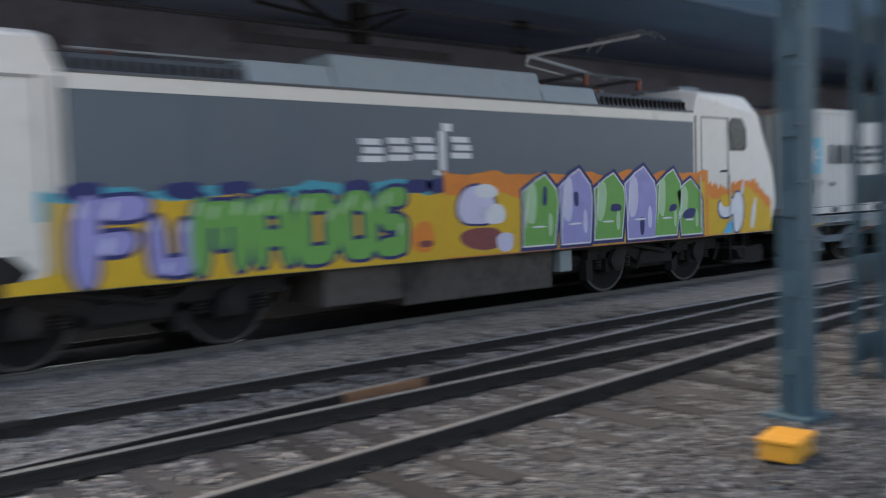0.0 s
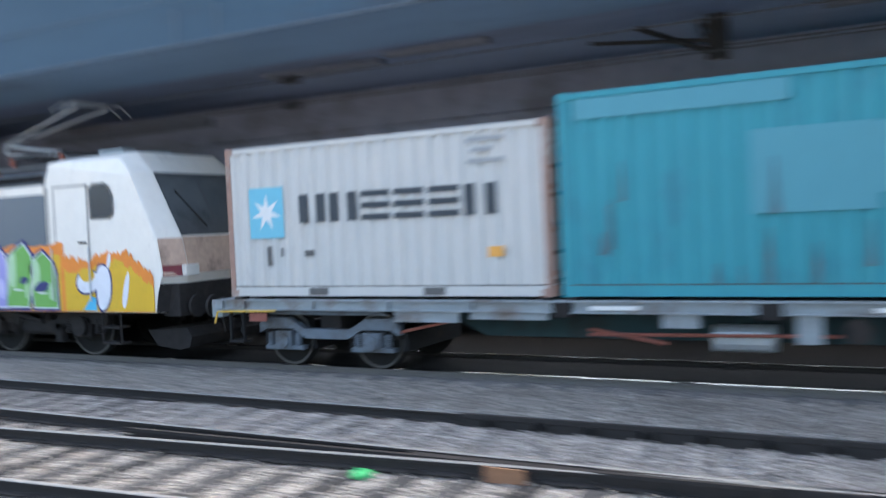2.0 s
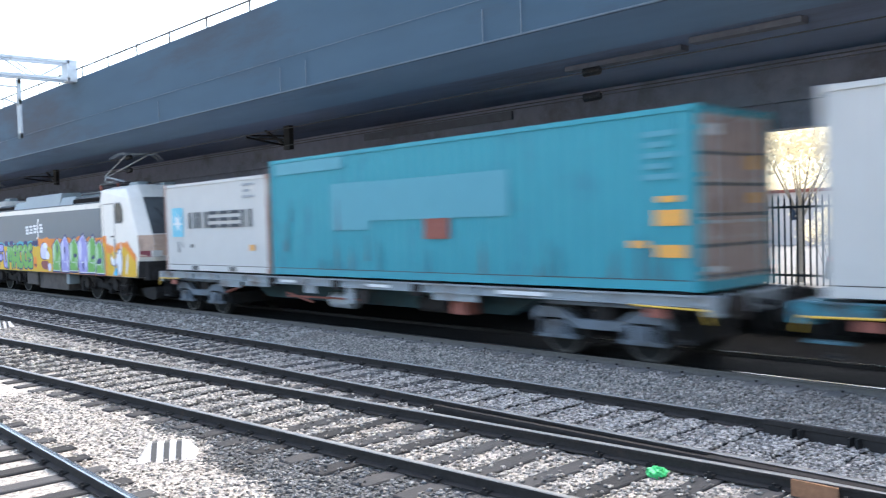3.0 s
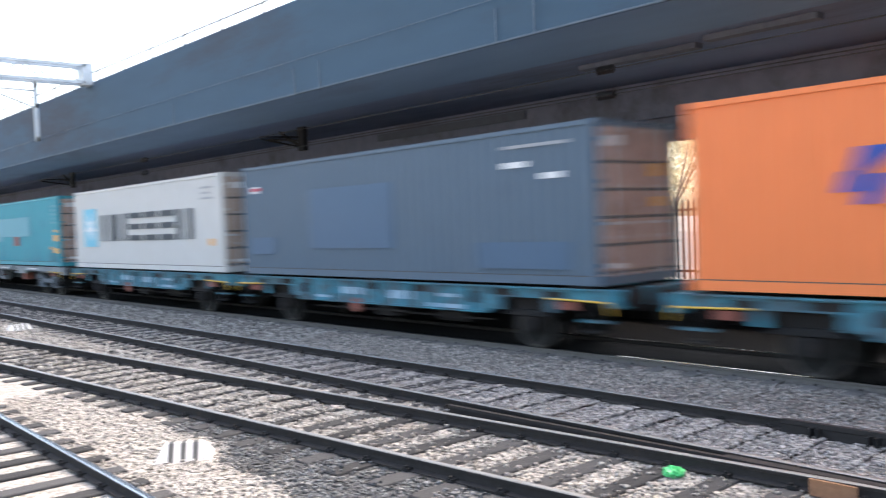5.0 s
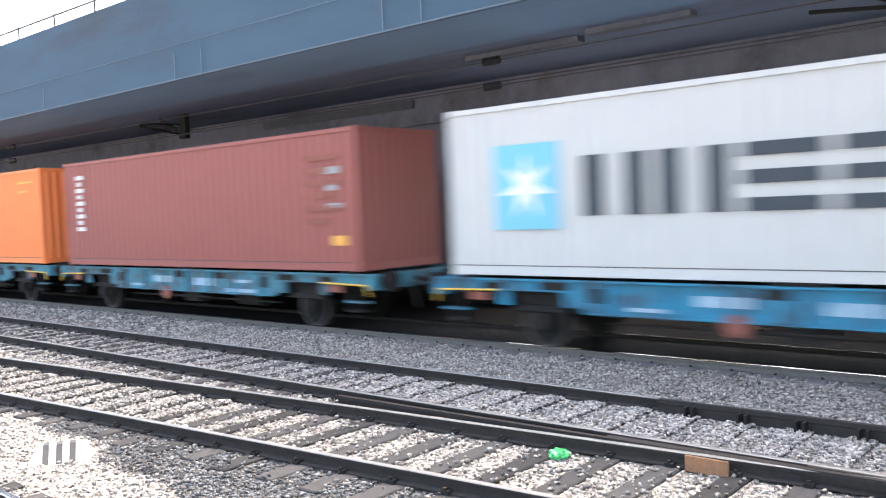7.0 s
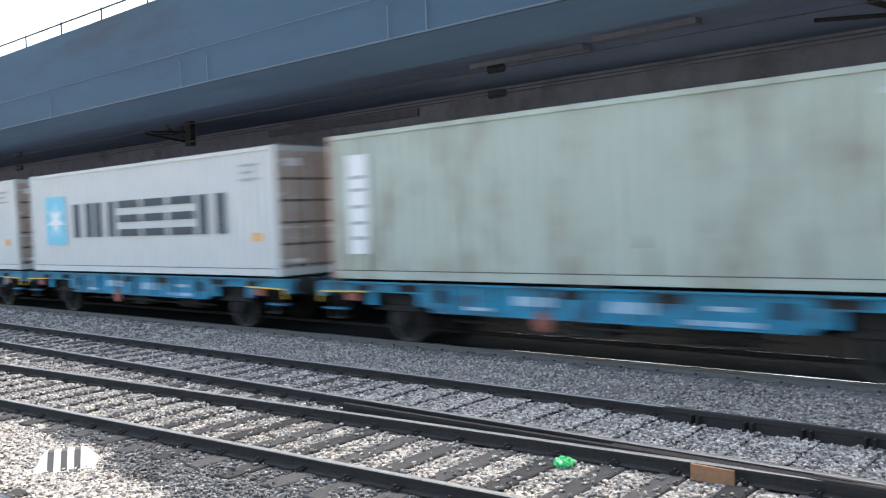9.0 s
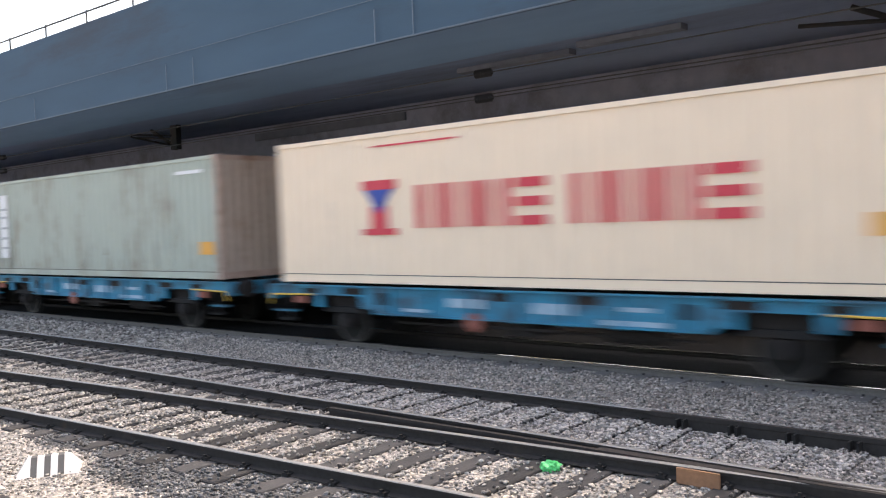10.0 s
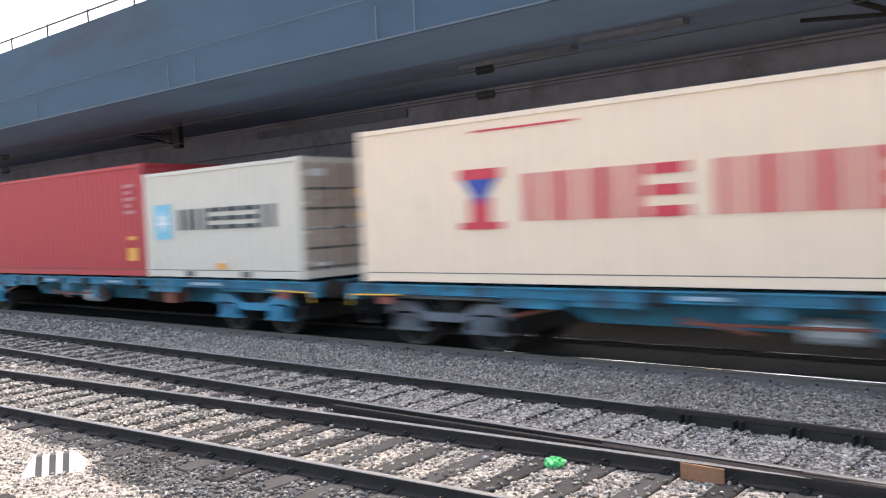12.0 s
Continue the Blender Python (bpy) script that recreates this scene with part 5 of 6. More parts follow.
mark(c, "notice_plate", M["label_orange"], [(11.3, 11.78, 1.62, 1.95), (11.34, 11.74, 2.15, 2.25)], "orange notice plate")
codes(c, 11.2, 3.6, 5, 0.55, M["faded_pink"])
codes(c, 0.35, 1.68, 1, 0.6, M["label_white"], height=0.04)
c = container(131.72 + 12.22, 6.058, 2.591, PALE, PALE, "pale cream-grey short shipping container with dark lettering bars", True, door_mat=TAN)
star(c, 0.45, 1.2, 2.15, 3.0)
shape_row(c, 1.5, 5.3, 2.35, 2.85, ("pillars", "pillars", "stack", "stack", "stack", "pillars"), M["label_dark"])
mark(c, "notice_plate", M["label_orange"], [(3.0, 3.35, 1.42, 1.56)], "small orange notice plate")
bogie_wagon("container_wagon", 151.80, M["wagon_blue"], M["bogie_grey"], "blue bogie container wagon with grey bogies")
cream_container(151.80)


# ---- the locomotives ----
LOCO_HALF = 8.93         # half the body's length


def cab(parent, side, white):
    """One driver's cab: slanted windscreen, drawn-in front corners, chamfered roof. side +1: the cab at the +x end."""
    X = lambda d: side * (LOCO_HALF + d)
    # rings from the engine room to the front: distance beyond the body's end, half width, height of shoulder and roof
    side_prof = [(-2.90, 0.93), (-2.90, 3.42), (-2.72, 3.86), (-0.86, 3.86), (-0.50, 3.52), (0.10, 2.30), (0.22, 1.62), (0.10, 1.48), (0.0, 0.93)]
    nose_prof = [(-2.90, 0.93), (-2.90, 3.62), (-2.72, 3.98), (-0.76, 3.98), (-0.36, 3.56), (0.30, 2.32), (0.44, 1.62), (0.38, 1.46), (0.28, 0.93)]
    bm = bmesh.new()
    lines = []
    for y, prof in ((-1.49, side_prof), (-1.05, nose_prof), (1.05, nose_prof), (1.49, side_prof)):
        lines.append([bm.verts.new((X(d), y * (0.93 if (abs(y) > 1.2 and d > -0.9 and z > 3.6) else 1.0), z)) for d, z in prof])
    k = len(side_prof)
    for a, b in zip(lines, lines[1:]):
        for i in range(k):
            bm.faces.new((a[i], a[(i + 1) % k], b[(i + 1) % k], b[i]))
    bm.faces.new(lines[0])
    bm.faces.new(lines[-1][::-1])
    body = part("cab", bm, white, parent, "off-white driver's cab", 0.045)
    # front panes and the dark apron below them
    def pane(name, mat, rows, out=0.012):
        bm = bmesh.new()
        for pts in rows:
            bm.faces.new([bm.verts.new((X(d + out), y, z)) for d, y, z in pts])
        return part(name, bm, mat, body)
    lerp = lambda z: -0.36 + (3.56 - z) / (3.56 - 2.32) * 0.66
    zt, zb = 3.46, 2.62
    for y0, y1 in ((-1.02, -0.04), (0.04, 1.02)):
        pane("windscreen", M["dark_glass"], [[(lerp(zb), y0, zb), (lerp(zb), y1, zb), (lerp(zt), y1, zt), (lerp(zt), y0, zt)]], 0.014)
    pane("windscreen_frame", M["grille"], [[(lerp(2.34), -1.05, 2.34), (lerp(2.34), 1.05, 2.34), (lerp(3.55), 1.05, 3.55), (lerp(3.55), -1.05, 3.55)]], 0.007)
    pane("front_apron", M["loco_nose"], [[(0.442, -1.05, 1.63), (0.442, 1.05, 1.63), (0.305, 1.05, 2.31), (0.305, -1.05, 2.31)]], 0.006)
    pane("lower_front", M["under"], [[(0.28, -1.05, 0.94), (0.28, 1.05, 0.94), (0.38, 1.05, 1.45), (0.38, -1.05, 1.45)]], 0.012)
    for s in (-1, 1):
        q = [(0.225, s * 1.48, 1.62), (0.437, s * 1.06, 1.62), (0.302, s * 1.06, 2.30), (0.105, s * 1.48, 2.30)]
        pane("corner_grime", M["loco_nose"], [q], 0.008)
        q = [(0.20, s * 1.485, 1.60), (0.44, s * 1.06, 1.60), (0.42, s * 1.06, 1.80), (0.20, s * 1.485, 1.80)]
        pane("red_band", M["dark_red"], [q], 0.018)
        pane("lower_front", M["under"], [[(0.002, s * 1.485, 0.94), (0.282, s * 1.05, 0.94), (0.382, s * 1.05, 1.45), (0.10, s * 1.485, 1.47)]], 0.012)
        bm = boxes((min(X(0.22), X(0.49)), max(X(0.22), X(0.49)), s * 1.0 - 0.17, s * 1.0 + 0.17, 1.59, 1.80))
        part("headlight", bm, M["lamp"], body, "clear headlight", 0.02)
    bm = bmesh.new()
    for y0, y1 in ((-0.3, -0.75), (0.3, 0.75)):
        rod(bm, (X(lerp(2.5) + 0.03), y0, 2.5), (X(lerp(3.2) + 0.04), y1, 3.2), 0.012, 6)
    part("wiper", bm, M["iron"], body)
    for a, b, y0, y1 in ((-2.2, -1.5, -0.7, -0.35), (-2.1, -1.6, 0.3, 0.7)):
        part("roof_horn", boxes((min(X(a), X(b)), max(X(a), X(b)), y0, y1, 3.96, 4.12)), M["loco_roof"], body, "", 0.03)
    # side door, window, rails
    for s in (-1, 1):
        y = s * 1.494
        bm = bmesh.new()
        for a, b, z0, z1 in ((-2.86, -2.78, 1.0, 3.40), (-2.64, -2.60, 1.0, 3.36), (-1.70, -1.64, 1.0, 3.40), (-2.64, -1.64, 3.36, 3.40)):
            flat(bm, [(X(a), z0), (X(b), z0), (X(b), z1), (X(a), z1)], y)
        part("door_seam", bm, M["cab_seam"], body)
        flat_win = [(-1.56, 2.75), (-1.07, 2.75), (-1.0, 2.82), (-1.0, 3.12), (-1.08, 3.28), (-1.18, 3.36), (-1.50, 3.36), (-1.57, 3.28)]
        part("side_window", shape(flat, [(X(a), z) for a, z in flat_win], y - 0.006 * -s * -1 if s > 0 else y - 0.004), M["glass"], body)
        fr = [(-1.60, 2.71), (-1.05, 2.71), (-0.96, 2.80), (-0.96, 3.14), (-1.05, 3.31), (-1.16, 3.40), (-1.51, 3.40), (-1.61, 3.30)]
        part("window_frame", shape(flat, [(X(a), z) for a, z in fr], y - 0.001 * (-s)), M["seam"], body)
        for a in (-2.72, -1.66):
            part("hand_rail", shape(rod, (X(a), s * 1.53, 1.15), (X(a), s * 1.53, 2.2), 0.014, 6), M["galvanised"], body)
        part("door_handle", boxes((min(X(-1.95), X(-1.75)), max(X(-1.95), X(-1.75)), min(s * 1.49, s * 1.52), max(s * 1.49, s * 1.52), 2.26, 2.30)), M["iron"], body)
        bm = boxes(*[(min(X(-1.5 + 0.0), X(-1.0)), max(X(-1.5), X(-1.0)), min(s * 1.2, s * 1.46), max(s * 1.2, s * 1.46), z, z + 0.04) for z in (0.32, 0.62)])
        for a in (-1.5, -1.0):
            rod(bm, (X(a), s * 1.42, 0.32), (X(a), s * 1.42, 0.95), 0.02, 6)
        part("step", bm, M["under"], body)
        part("foot_hole", boxes((min(X(-1.9), X(-1.5)), max(X(-1.9), X(-1.5)), min(s * 1.46, s * 1.497), max(s * 1.46, s * 1.497), 1.12, 1.24), (min(X(-0.62), X(-0.36)), max(X(-0.62), X(-0.36)), min(s * 1.46, s * 1.497), max(s * 1.46, s * 1.497), 1.12, 1.3)), M["seam"], body)
    buffers(body, X(0.30), side, M["under"])
    bm = bmesh.new()
    prism(bm, [(X(-0.7), 0.55), (X(0.3), 0.62), (X(0.42), 0.45), (X(0.36), 0.26), (X(0.1), 0.2), (X(-0.45), 0.26)], -1.05, 1.05)
    part("snow_plough", bm, M["under"], body)
    part("buffer_beam", boxes((min(X(0.0), X(0.42)), max(X(0.0), X(0.42)), -1.3, 1.3, 0.85, 1.46)), M["under"], body, "", 0.03)
    return body


def loco_bogie(parent, x):
    bg = new("bogie")
    bg.parent = parent
    bg.matrix_basis = pose(x, 0, 0)
    for s in (-1, 1):
        y0, y1 = sorted((s * 1.0, s * 1.16))
        bm = bmesh.new()
        prism(bm, [(-2.05, 0.86), (-0.7, 0.86), (-0.45, 0.72), (0.45, 0.72), (0.7, 0.86), (2.05, 0.86), (2.05, 0.66), (0.8, 0.66), (0.5, 0.48), (-0.5, 0.48), (-0.8, 0.66), (-2.05, 0.66)], y0, y1)
        part("side_frame", bm, M["under"], bg)
        for ax in (-1.3, 1.3):
            bm = boxes((ax - 0.24, ax + 0.24, y0, y1 + 0.03, 0.40, 0.78))
            rod(bm, (ax, s * 1.1, 0.62), (ax, s * 1.26, 0.62), 0.2, 14)
            part("axle_box", bm, M["under"], bg)
            for q in (-0.42, 0.42):
                part("spring", shape(spring, ax + q, s * 1.09, 0.46, 0.1, 0.3), M["under"], bg)
            part("brake_block", boxes((ax - 0.8, ax - 0.62, y0, y1, 0.28, 0.66)), M["under"], bg)
            part("sand_pipe", shape(rod, (ax + 0.62, s * 1.2, 0.4), (ax + 0.8, s * 1.2, 0.75), 0.03, 6), M["under"], bg)
        for q in (-0.3, 0.3):
            part("spring", shape(spring, q, s * 1.12, 0.72, 0.13, 0.3), M["under"], bg)
        part("damper", shape(rod, (-1.0, s * 1.2, 0.92), (0.2, s * 1.22, 0.7), 0.045, 8), M["under"], bg)
    part("bolster", boxes((-0.6, 0.6, -1.0, 1.0, 0.4, 0.86)), M["under"], bg)
    for ax in (-1.3, 1.3):
        wheelset(parent, x + ax, 0.625)


def pantograph(parent, x, raised):
    p = new("pantograph")
    p.parent = parent
    p.matrix_basis = pose(x, 0, 3.98)
    lift = 0.45 if raised else 0.12
    knee, head = (-1.75, 0.30 + lift * 0.6), (1.10, 0.46 + lift * 1.55)
    bm = boxes((-0.9, 0.9, -0.62, -0.54, 0.18, 0.24), (-0.9, 0.9, 0.54, 0.62, 0.18, 0.24), (-0.9, -0.8, -0.6, 0.6, 0.18, 0.24), (0.8, 0.9, -0.6, 0.6, 0.18, 0.24))
    part("base_frame", bm, M["grille"], p)
    for s in (-0.58, 0.58):
        for q in (-0.8, 0.8):
            part("insulator", shape(rod, (q, s, 0.0), (q, s, 0.19), 0.06, 10), M["rust_red"], p)
    bm = bmesh.new()
    rod(bm, (0.35, -0.12, 0.26), (knee[0], 0, knee[1]), 0.035, 8)
    rod(bm, (0.0, 0.18, 0.24), (knee[0] - 0.12, 0, knee[1] - 0.18), 0.02, 6)
    part("lower_arm", bm, M["galvanised"], p)
    bm = bmesh.new()
    rod(bm, (knee[0], -0.05, knee[1]), (head[0], -0.38, head[1]), 0.022, 6)
    rod(bm, (knee[0], 0.05, knee[1]), (head[0], 0.38, head[1]), 0.022, 6)
    rod(bm, (knee[0] - 0.1, 0, knee[1] - 0.15), (knee[0], 0, knee[1]), 0.04, 6)
    part("upper_arm", bm, M["galvanised"], p)
    bm = bmesh.new()
    for q in (-0.16, 0.16):
        rod(bm, (head[0] + q, -0.62, head[1] + 0.06), (head[0] + q, 0.62, head[1] + 0.06), 0.024, 6)
        for s in (-1, 1):
            rod(bm, (head[0] + q, s * 0.62, head[1] + 0.06), (head[0] + q, s * 0.92, head[1] - 0.14), 0.02, 6)
    part("collector_head", bm, M["galvanised"], p)


def locomotive(u, label, shell):
    lo = on_train("locomotive", u, label, "locomotive", "locomotives")
    H = LOCO_HALF - 2.9
    bm = bmesh.new()
    section(bm, [(-1.488, 0.93), (1.488, 0.93), (1.488, 3.34), (1.44, 3.50), (0.95, 3.62), (-0.95, 3.62), (-1.44, 3.50), (-1.488, 3.34)], -H, H)
    part("body_shell", bm, shell, lo)
    for s in (-1, 1):
        y0, y1 = sorted((s * 1.47, s * 1.496))
        part("white_stripe", boxes((-H, H, y0, y1, 3.27, 3.45)), M["loco_white"], lo, "white stripe along the cantrail")
        part("gutter", boxes((-H, H, min(s * 1.40, s * 1.5), max(s * 1.40, s * 1.5), 3.45, 3.485)), M["seam"], lo)
        # roof cowls, leaning inwards
        for a, b, top, mat, nm in ((-6.0, -3.7, 3.72, M["grille"], "roof_grille"), (-3.68, -2.36, 3.80, M["loco_roof"], "roof_cowl"), (-2.34, 1.82, 3.98, M["loco_roof"], "roof_cowl"),
                                   (1.86, 3.26, 3.80, M["loco_roof"], "roof_cowl"), (3.30, 5.95, 3.74, M["grille"], "roof_grille")):
            bm = bmesh.new()
            prof = [(s * 1.42, 3.49), (s * 1.28, top), (s * 0.55, top + 0.02), (s * 0.55, 3.49)]
            section(bm, prof if s < 0 else prof[::-1], a, b)
            part(nm, bm, mat, lo, "", 0.012)
            if mat is M["grille"]:
                bm = bmesh.new()
                for k in range(int((b - a) / 0.13)):
                    xx = a + 0.06 + k * 0.13
                    box(bm, xx, xx + 0.03, min(s * 1.43, s * 1.36), max(s * 1.43, s * 1.36), 3.5, top - 0.08)
                tagged(part("grille_bar", bm, M["under"], lo), kind="stuff")
    part("roof_deck", boxes((-6.0, 6.0, -0.56, 0.56, 3.6, 3.78)), M["grille"], lo)
    part("roof_line", shape(rod, (-5.5, 0.1, 4.02), (5.2, 0.1, 4.02), 0.02, 6), M["galvanised"], lo)
    for x in (-5.0, -2.5, 0, 2.4, 5.0):
        part("insulator", shape(rod, (x, 0.1, 3.77), (x, 0.1, 4.02), 0.05, 8), M["rust_red"], lo)
    pantograph(lo, 4.68, True)
    cab(lo, 1, M["loco_white"])
    cab(lo, -1, M["loco_white"])
    loco_bogie(lo, 5.22)
    loco_bogie(lo, -5.22)
    part("underframe", boxes((-7.6, 7.6, -1.2, 1.2, 0.86, 1.0)), M["under"], lo)
    part("transformer_case", boxes((-2.6, -1.2, -1.33, 1.33, 0.38, 0.93), (-1.15, 2.1, -1.28, 1.28, 0.26, 0.93)), M["case_brown"], lo, "grimy brown equipment case", 0.03)
    part("equipment_box", boxes((2.2, 2.5, -1.38, -1.0, 0.52, 0.9)), M["loco_roof"], lo, "", 0.02)
    part("air_tank", shape(rod, (2.3, -0.8, 0.6), (3.2, -0.8, 0.6), 0.2, 12), M["under"], lo)
    return lo


LOCO_U = -10.52
loco = locomotive(LOCO_U, "dark grey and white electric locomotive covered in graffiti", M["loco_grey"])
lead = locomotive(LOCO_U - 19.0, "dark grey and white electric locomotive at the train's head", M["loco_grey"])

# pale wordmark bars on the grey flank
FLANK = -1.492
WORD = [(a + 0.05 * (q == 1), a + 0.41 - 0.05 * (q == 2), 2.44 + 0.02 * k + q * 0.125, 2.53 + 0.02 * k + q * 0.125) for k, a in enumerate((-2.02, -1.53, -1.04, -0.32)) for q in range(3)] + [(-0.56, -0.43, 2.28, 2.92), (-0.50, -0.30, 2.92, 3.04), (-0.66, -0.50, 2.24, 2.32)]
for x0, x1, z0, z1 in WORD:
    part("wordmark_bar", shape(flat, [(x0, z0), (x1, z0), (x1, z1), (x0, z1)], FLANK), M["lettering"], loco, "pale grey lettering bar")

# graffiti: sprayed ground, outlined blobs, fills and highlights, each a thin coat
def spray(name, color):
    return material("spray_" + name, color, 0.6, scale=5, vary=0.10, stain=[c * 0.82 for c in color], stain_scale=2.0, stain_at=0.55, bump=0.0)


SP = dict(yellow=spray("yellow", (0.70, 0.42, 0.02)), orange=spray("orange", (0.78, 0.24, 0.03)), green=spray("green", (0.16, 0.40, 0.085)), mint=spray("mint", (0.42, 0.62, 0.36)),
          purple=spray("purple", (0.33, 0.31, 0.62)), lilac=spray("lilac", (0.62, 0.60, 0.78)), navy=spray("navy", (0.025, 0.03, 0.14)), white=spray("white", (0.74, 0.74, 0.78)),
          cyan=spray("cyan", (0.06, 0.36, 0.46)), maroon=spray("maroon", (0.24, 0.06, 0.06)), sky=spray("sky", (0.08, 0.46, 0.70)))


def coat(layer, mat, outlines, label=""):
    for o in outlines:
        part("graffiti", shape(flat, o, FLANK - 0.003 - 0.0022 * layer), mat, loco, label)


def wavy(x0, x1, z0, top, amp, step=0.12, seed=3, base_amp=0.0):
    """A sprayed field with an uneven upper edge."""
    rng = random.Random(seed)
    n = max(2, int((x1 - x0) / step))
    low = [(x0 + (x1 - x0) * k / n, z0) for k in range(n + 1)]
    high = [(x0 + (x1 - x0) * k / n, top + amp * 0.5 * math.sin(k * 0.9 + seed) + rng.uniform(-amp, amp) * 0.45) for k in range(n, -1, -1)]
    return low + high


def blob(cx, cz, w, h, seed, squareness=2.6, lean=0.0, n=26, rough=0.05):
    rng = random.Random(seed)
    ph = [rng.uniform(0, 6.28) for _ in range(3)]
    out = []
    for k in range(n):
        a = 2 * math.pi * k / n
        r = (abs(math.cos(a)) ** squareness + abs(math.sin(a)) ** squareness) ** (-1 / squareness)
        r *= 1 + rough * (math.sin(2 * a + ph[0]) + math.sin(3 * a + ph[1]))
        x, z = r * math.cos(a) * w / 2, r * math.sin(a) * h / 2
        out.append((cx + x + lean * z, max(0.94, cz + z)))
    return out


# u along the train, turned into the locomotive's own x
G = lambda u: u - LOCO_U
coat(0, SP["cyan"], [wavy(G(-16.9), G(-11.3), 1.75, 2.12, 0.09, 0.2, 5)], "turquoise sprayed cloud")
coat(1, SP["navy"], [blob(G(u), 2.08, 0.5, 0.22, k) for k, u in enumerate((-16.4, -15.2, -14.5, -12.6, -11.5, -11.1))])
coat(2, SP["yellow"], [[(G(-17.3), 0.94), (G(-16.4), 0.94), (G(-16.4), 1.5), (G(-16.75), 1.28), (G(-16.9), 1.12), (G(-17.3), 1.08)], wavy(G(-16.8), G(-11.0), 0.94, 1.98, 0.06, 0.18, 9)], "yellow sprayed ground")
coat(2, SP["orange"], [wavy(G(-11.02), G(-4.0), 0.94, 2.26, 0.07, 0.16, 2)], "orange sprayed ground")
coat(3, SP["yellow"], [wavy(G(-11.0), G(-9.3), 0.96, 1.95, 0.12, 0.2, 4), wavy(G(-9.0), G(-4.1), 0.96, 2.0, 0.1, 0.2, 6)])
STROKES = (((0.05, 0, 0.38, 1), (0.3, 0.72, 1, 1), (0.3, 0.34, 0.82, 0.60)), ((0, 0, 0.34, 1), (0.66, 0.08, 1, 0.95), (0.1, 0, 0.9, 0.30)),
           ((0, 0, 0.32, 1), (0.68, 0, 1, 1), (0.2, 0.58, 0.8, 0.96), (0.40, 0.30, 0.62, 0.7)), ((0.04, 0, 0.38, 0.96), (0.62, 0, 0.96, 1), (0.2, 0.70, 0.8, 1), (0.3, 0.28, 0.7, 0.52)),
           ((0.0, 0.08, 0.34, 0.92), (0.66, 0.08, 1, 0.92), (0.14, 0.70, 0.86, 1), (0.14, 0, 0.86, 0.30)), ((0.0, 0, 0.34, 1), (0.66, 0.15, 1, 0.85), (0.1, 0.74, 0.84, 1), (0.1, 0, 0.84, 0.26)), ((0.05, 0.45, 0.4, 0.95), (0.6, 0.05, 0.95, 0.55), (0.2, 0.72, 0.95, 1), (0.05, 0, 0.8, 0.28), (0.2, 0.38, 0.8, 0.62)))
FINE = iter(k * 0.00012 for k in range(4000))


def bubble(u, z, w, h, kind, fill, shine, seed, square, lean):
    """A sprayed letter-like form of a few fat strokes: dark outline, pale rim, fill and highlights."""
    for grow, layer, mat in ((0.11, 4, SP["navy"]), (0.045, 5, SP["white"] if square > 3 else SP["navy"]), (0.0, 6, SP[fill])):
        for q, (a, b, c, d) in enumerate(STROKES[kind]):
            o = blob(G(u) + ((a + c) / 2 - 0.5) * w, z + ((b + d) / 2 - 0.5) * h, (c - a) * w + grow, (d - b) * h + grow, seed + q, square, lean, 18, 0.035)
            part("graffiti", shape(flat, o, FLANK - 0.002 * layer - next(FINE) * 0.02), mat, loco, "sprayed letter-like form" if layer == 6 else "")
    for q, (a, b, c, d) in enumerate(STROKES[kind][:3]):
        coat(7 + 0.02 * q, SP[shine], [blob(G(u) + (a + 0.3 * (c - a) - 0.5) * w, z + (d - 0.16 - 0.5) * h, 0.10 * w, 0.20 * h, seed + q + 9, 2, 0.3, 12)])


for k, (u, z, w, h, colour) in enumerate(((-16.12, 1.50, 0.98, 1.06, "purple"), (-15.36, 1.40, 0.60, 0.74, "purple"), (-14.72, 1.50, 0.82, 0.98, "green"), (-13.98, 1.52, 0.72, 0.98, "green"), (-13.28, 1.52, 0.74, 0.98, "green"),
                                          (-12.62, 1.54, 0.64, 1.0, "green"), (-12.02, 1.56, 0.64, 1.02, "green"))):
    bubble(u, z, w, h, (0, 1, 2, 3, 5, 4, 6)[k], colour, "lilac" if colour == "purple" else "mint", 3 * k, 2.6, 0.04 * (-1) ** k)
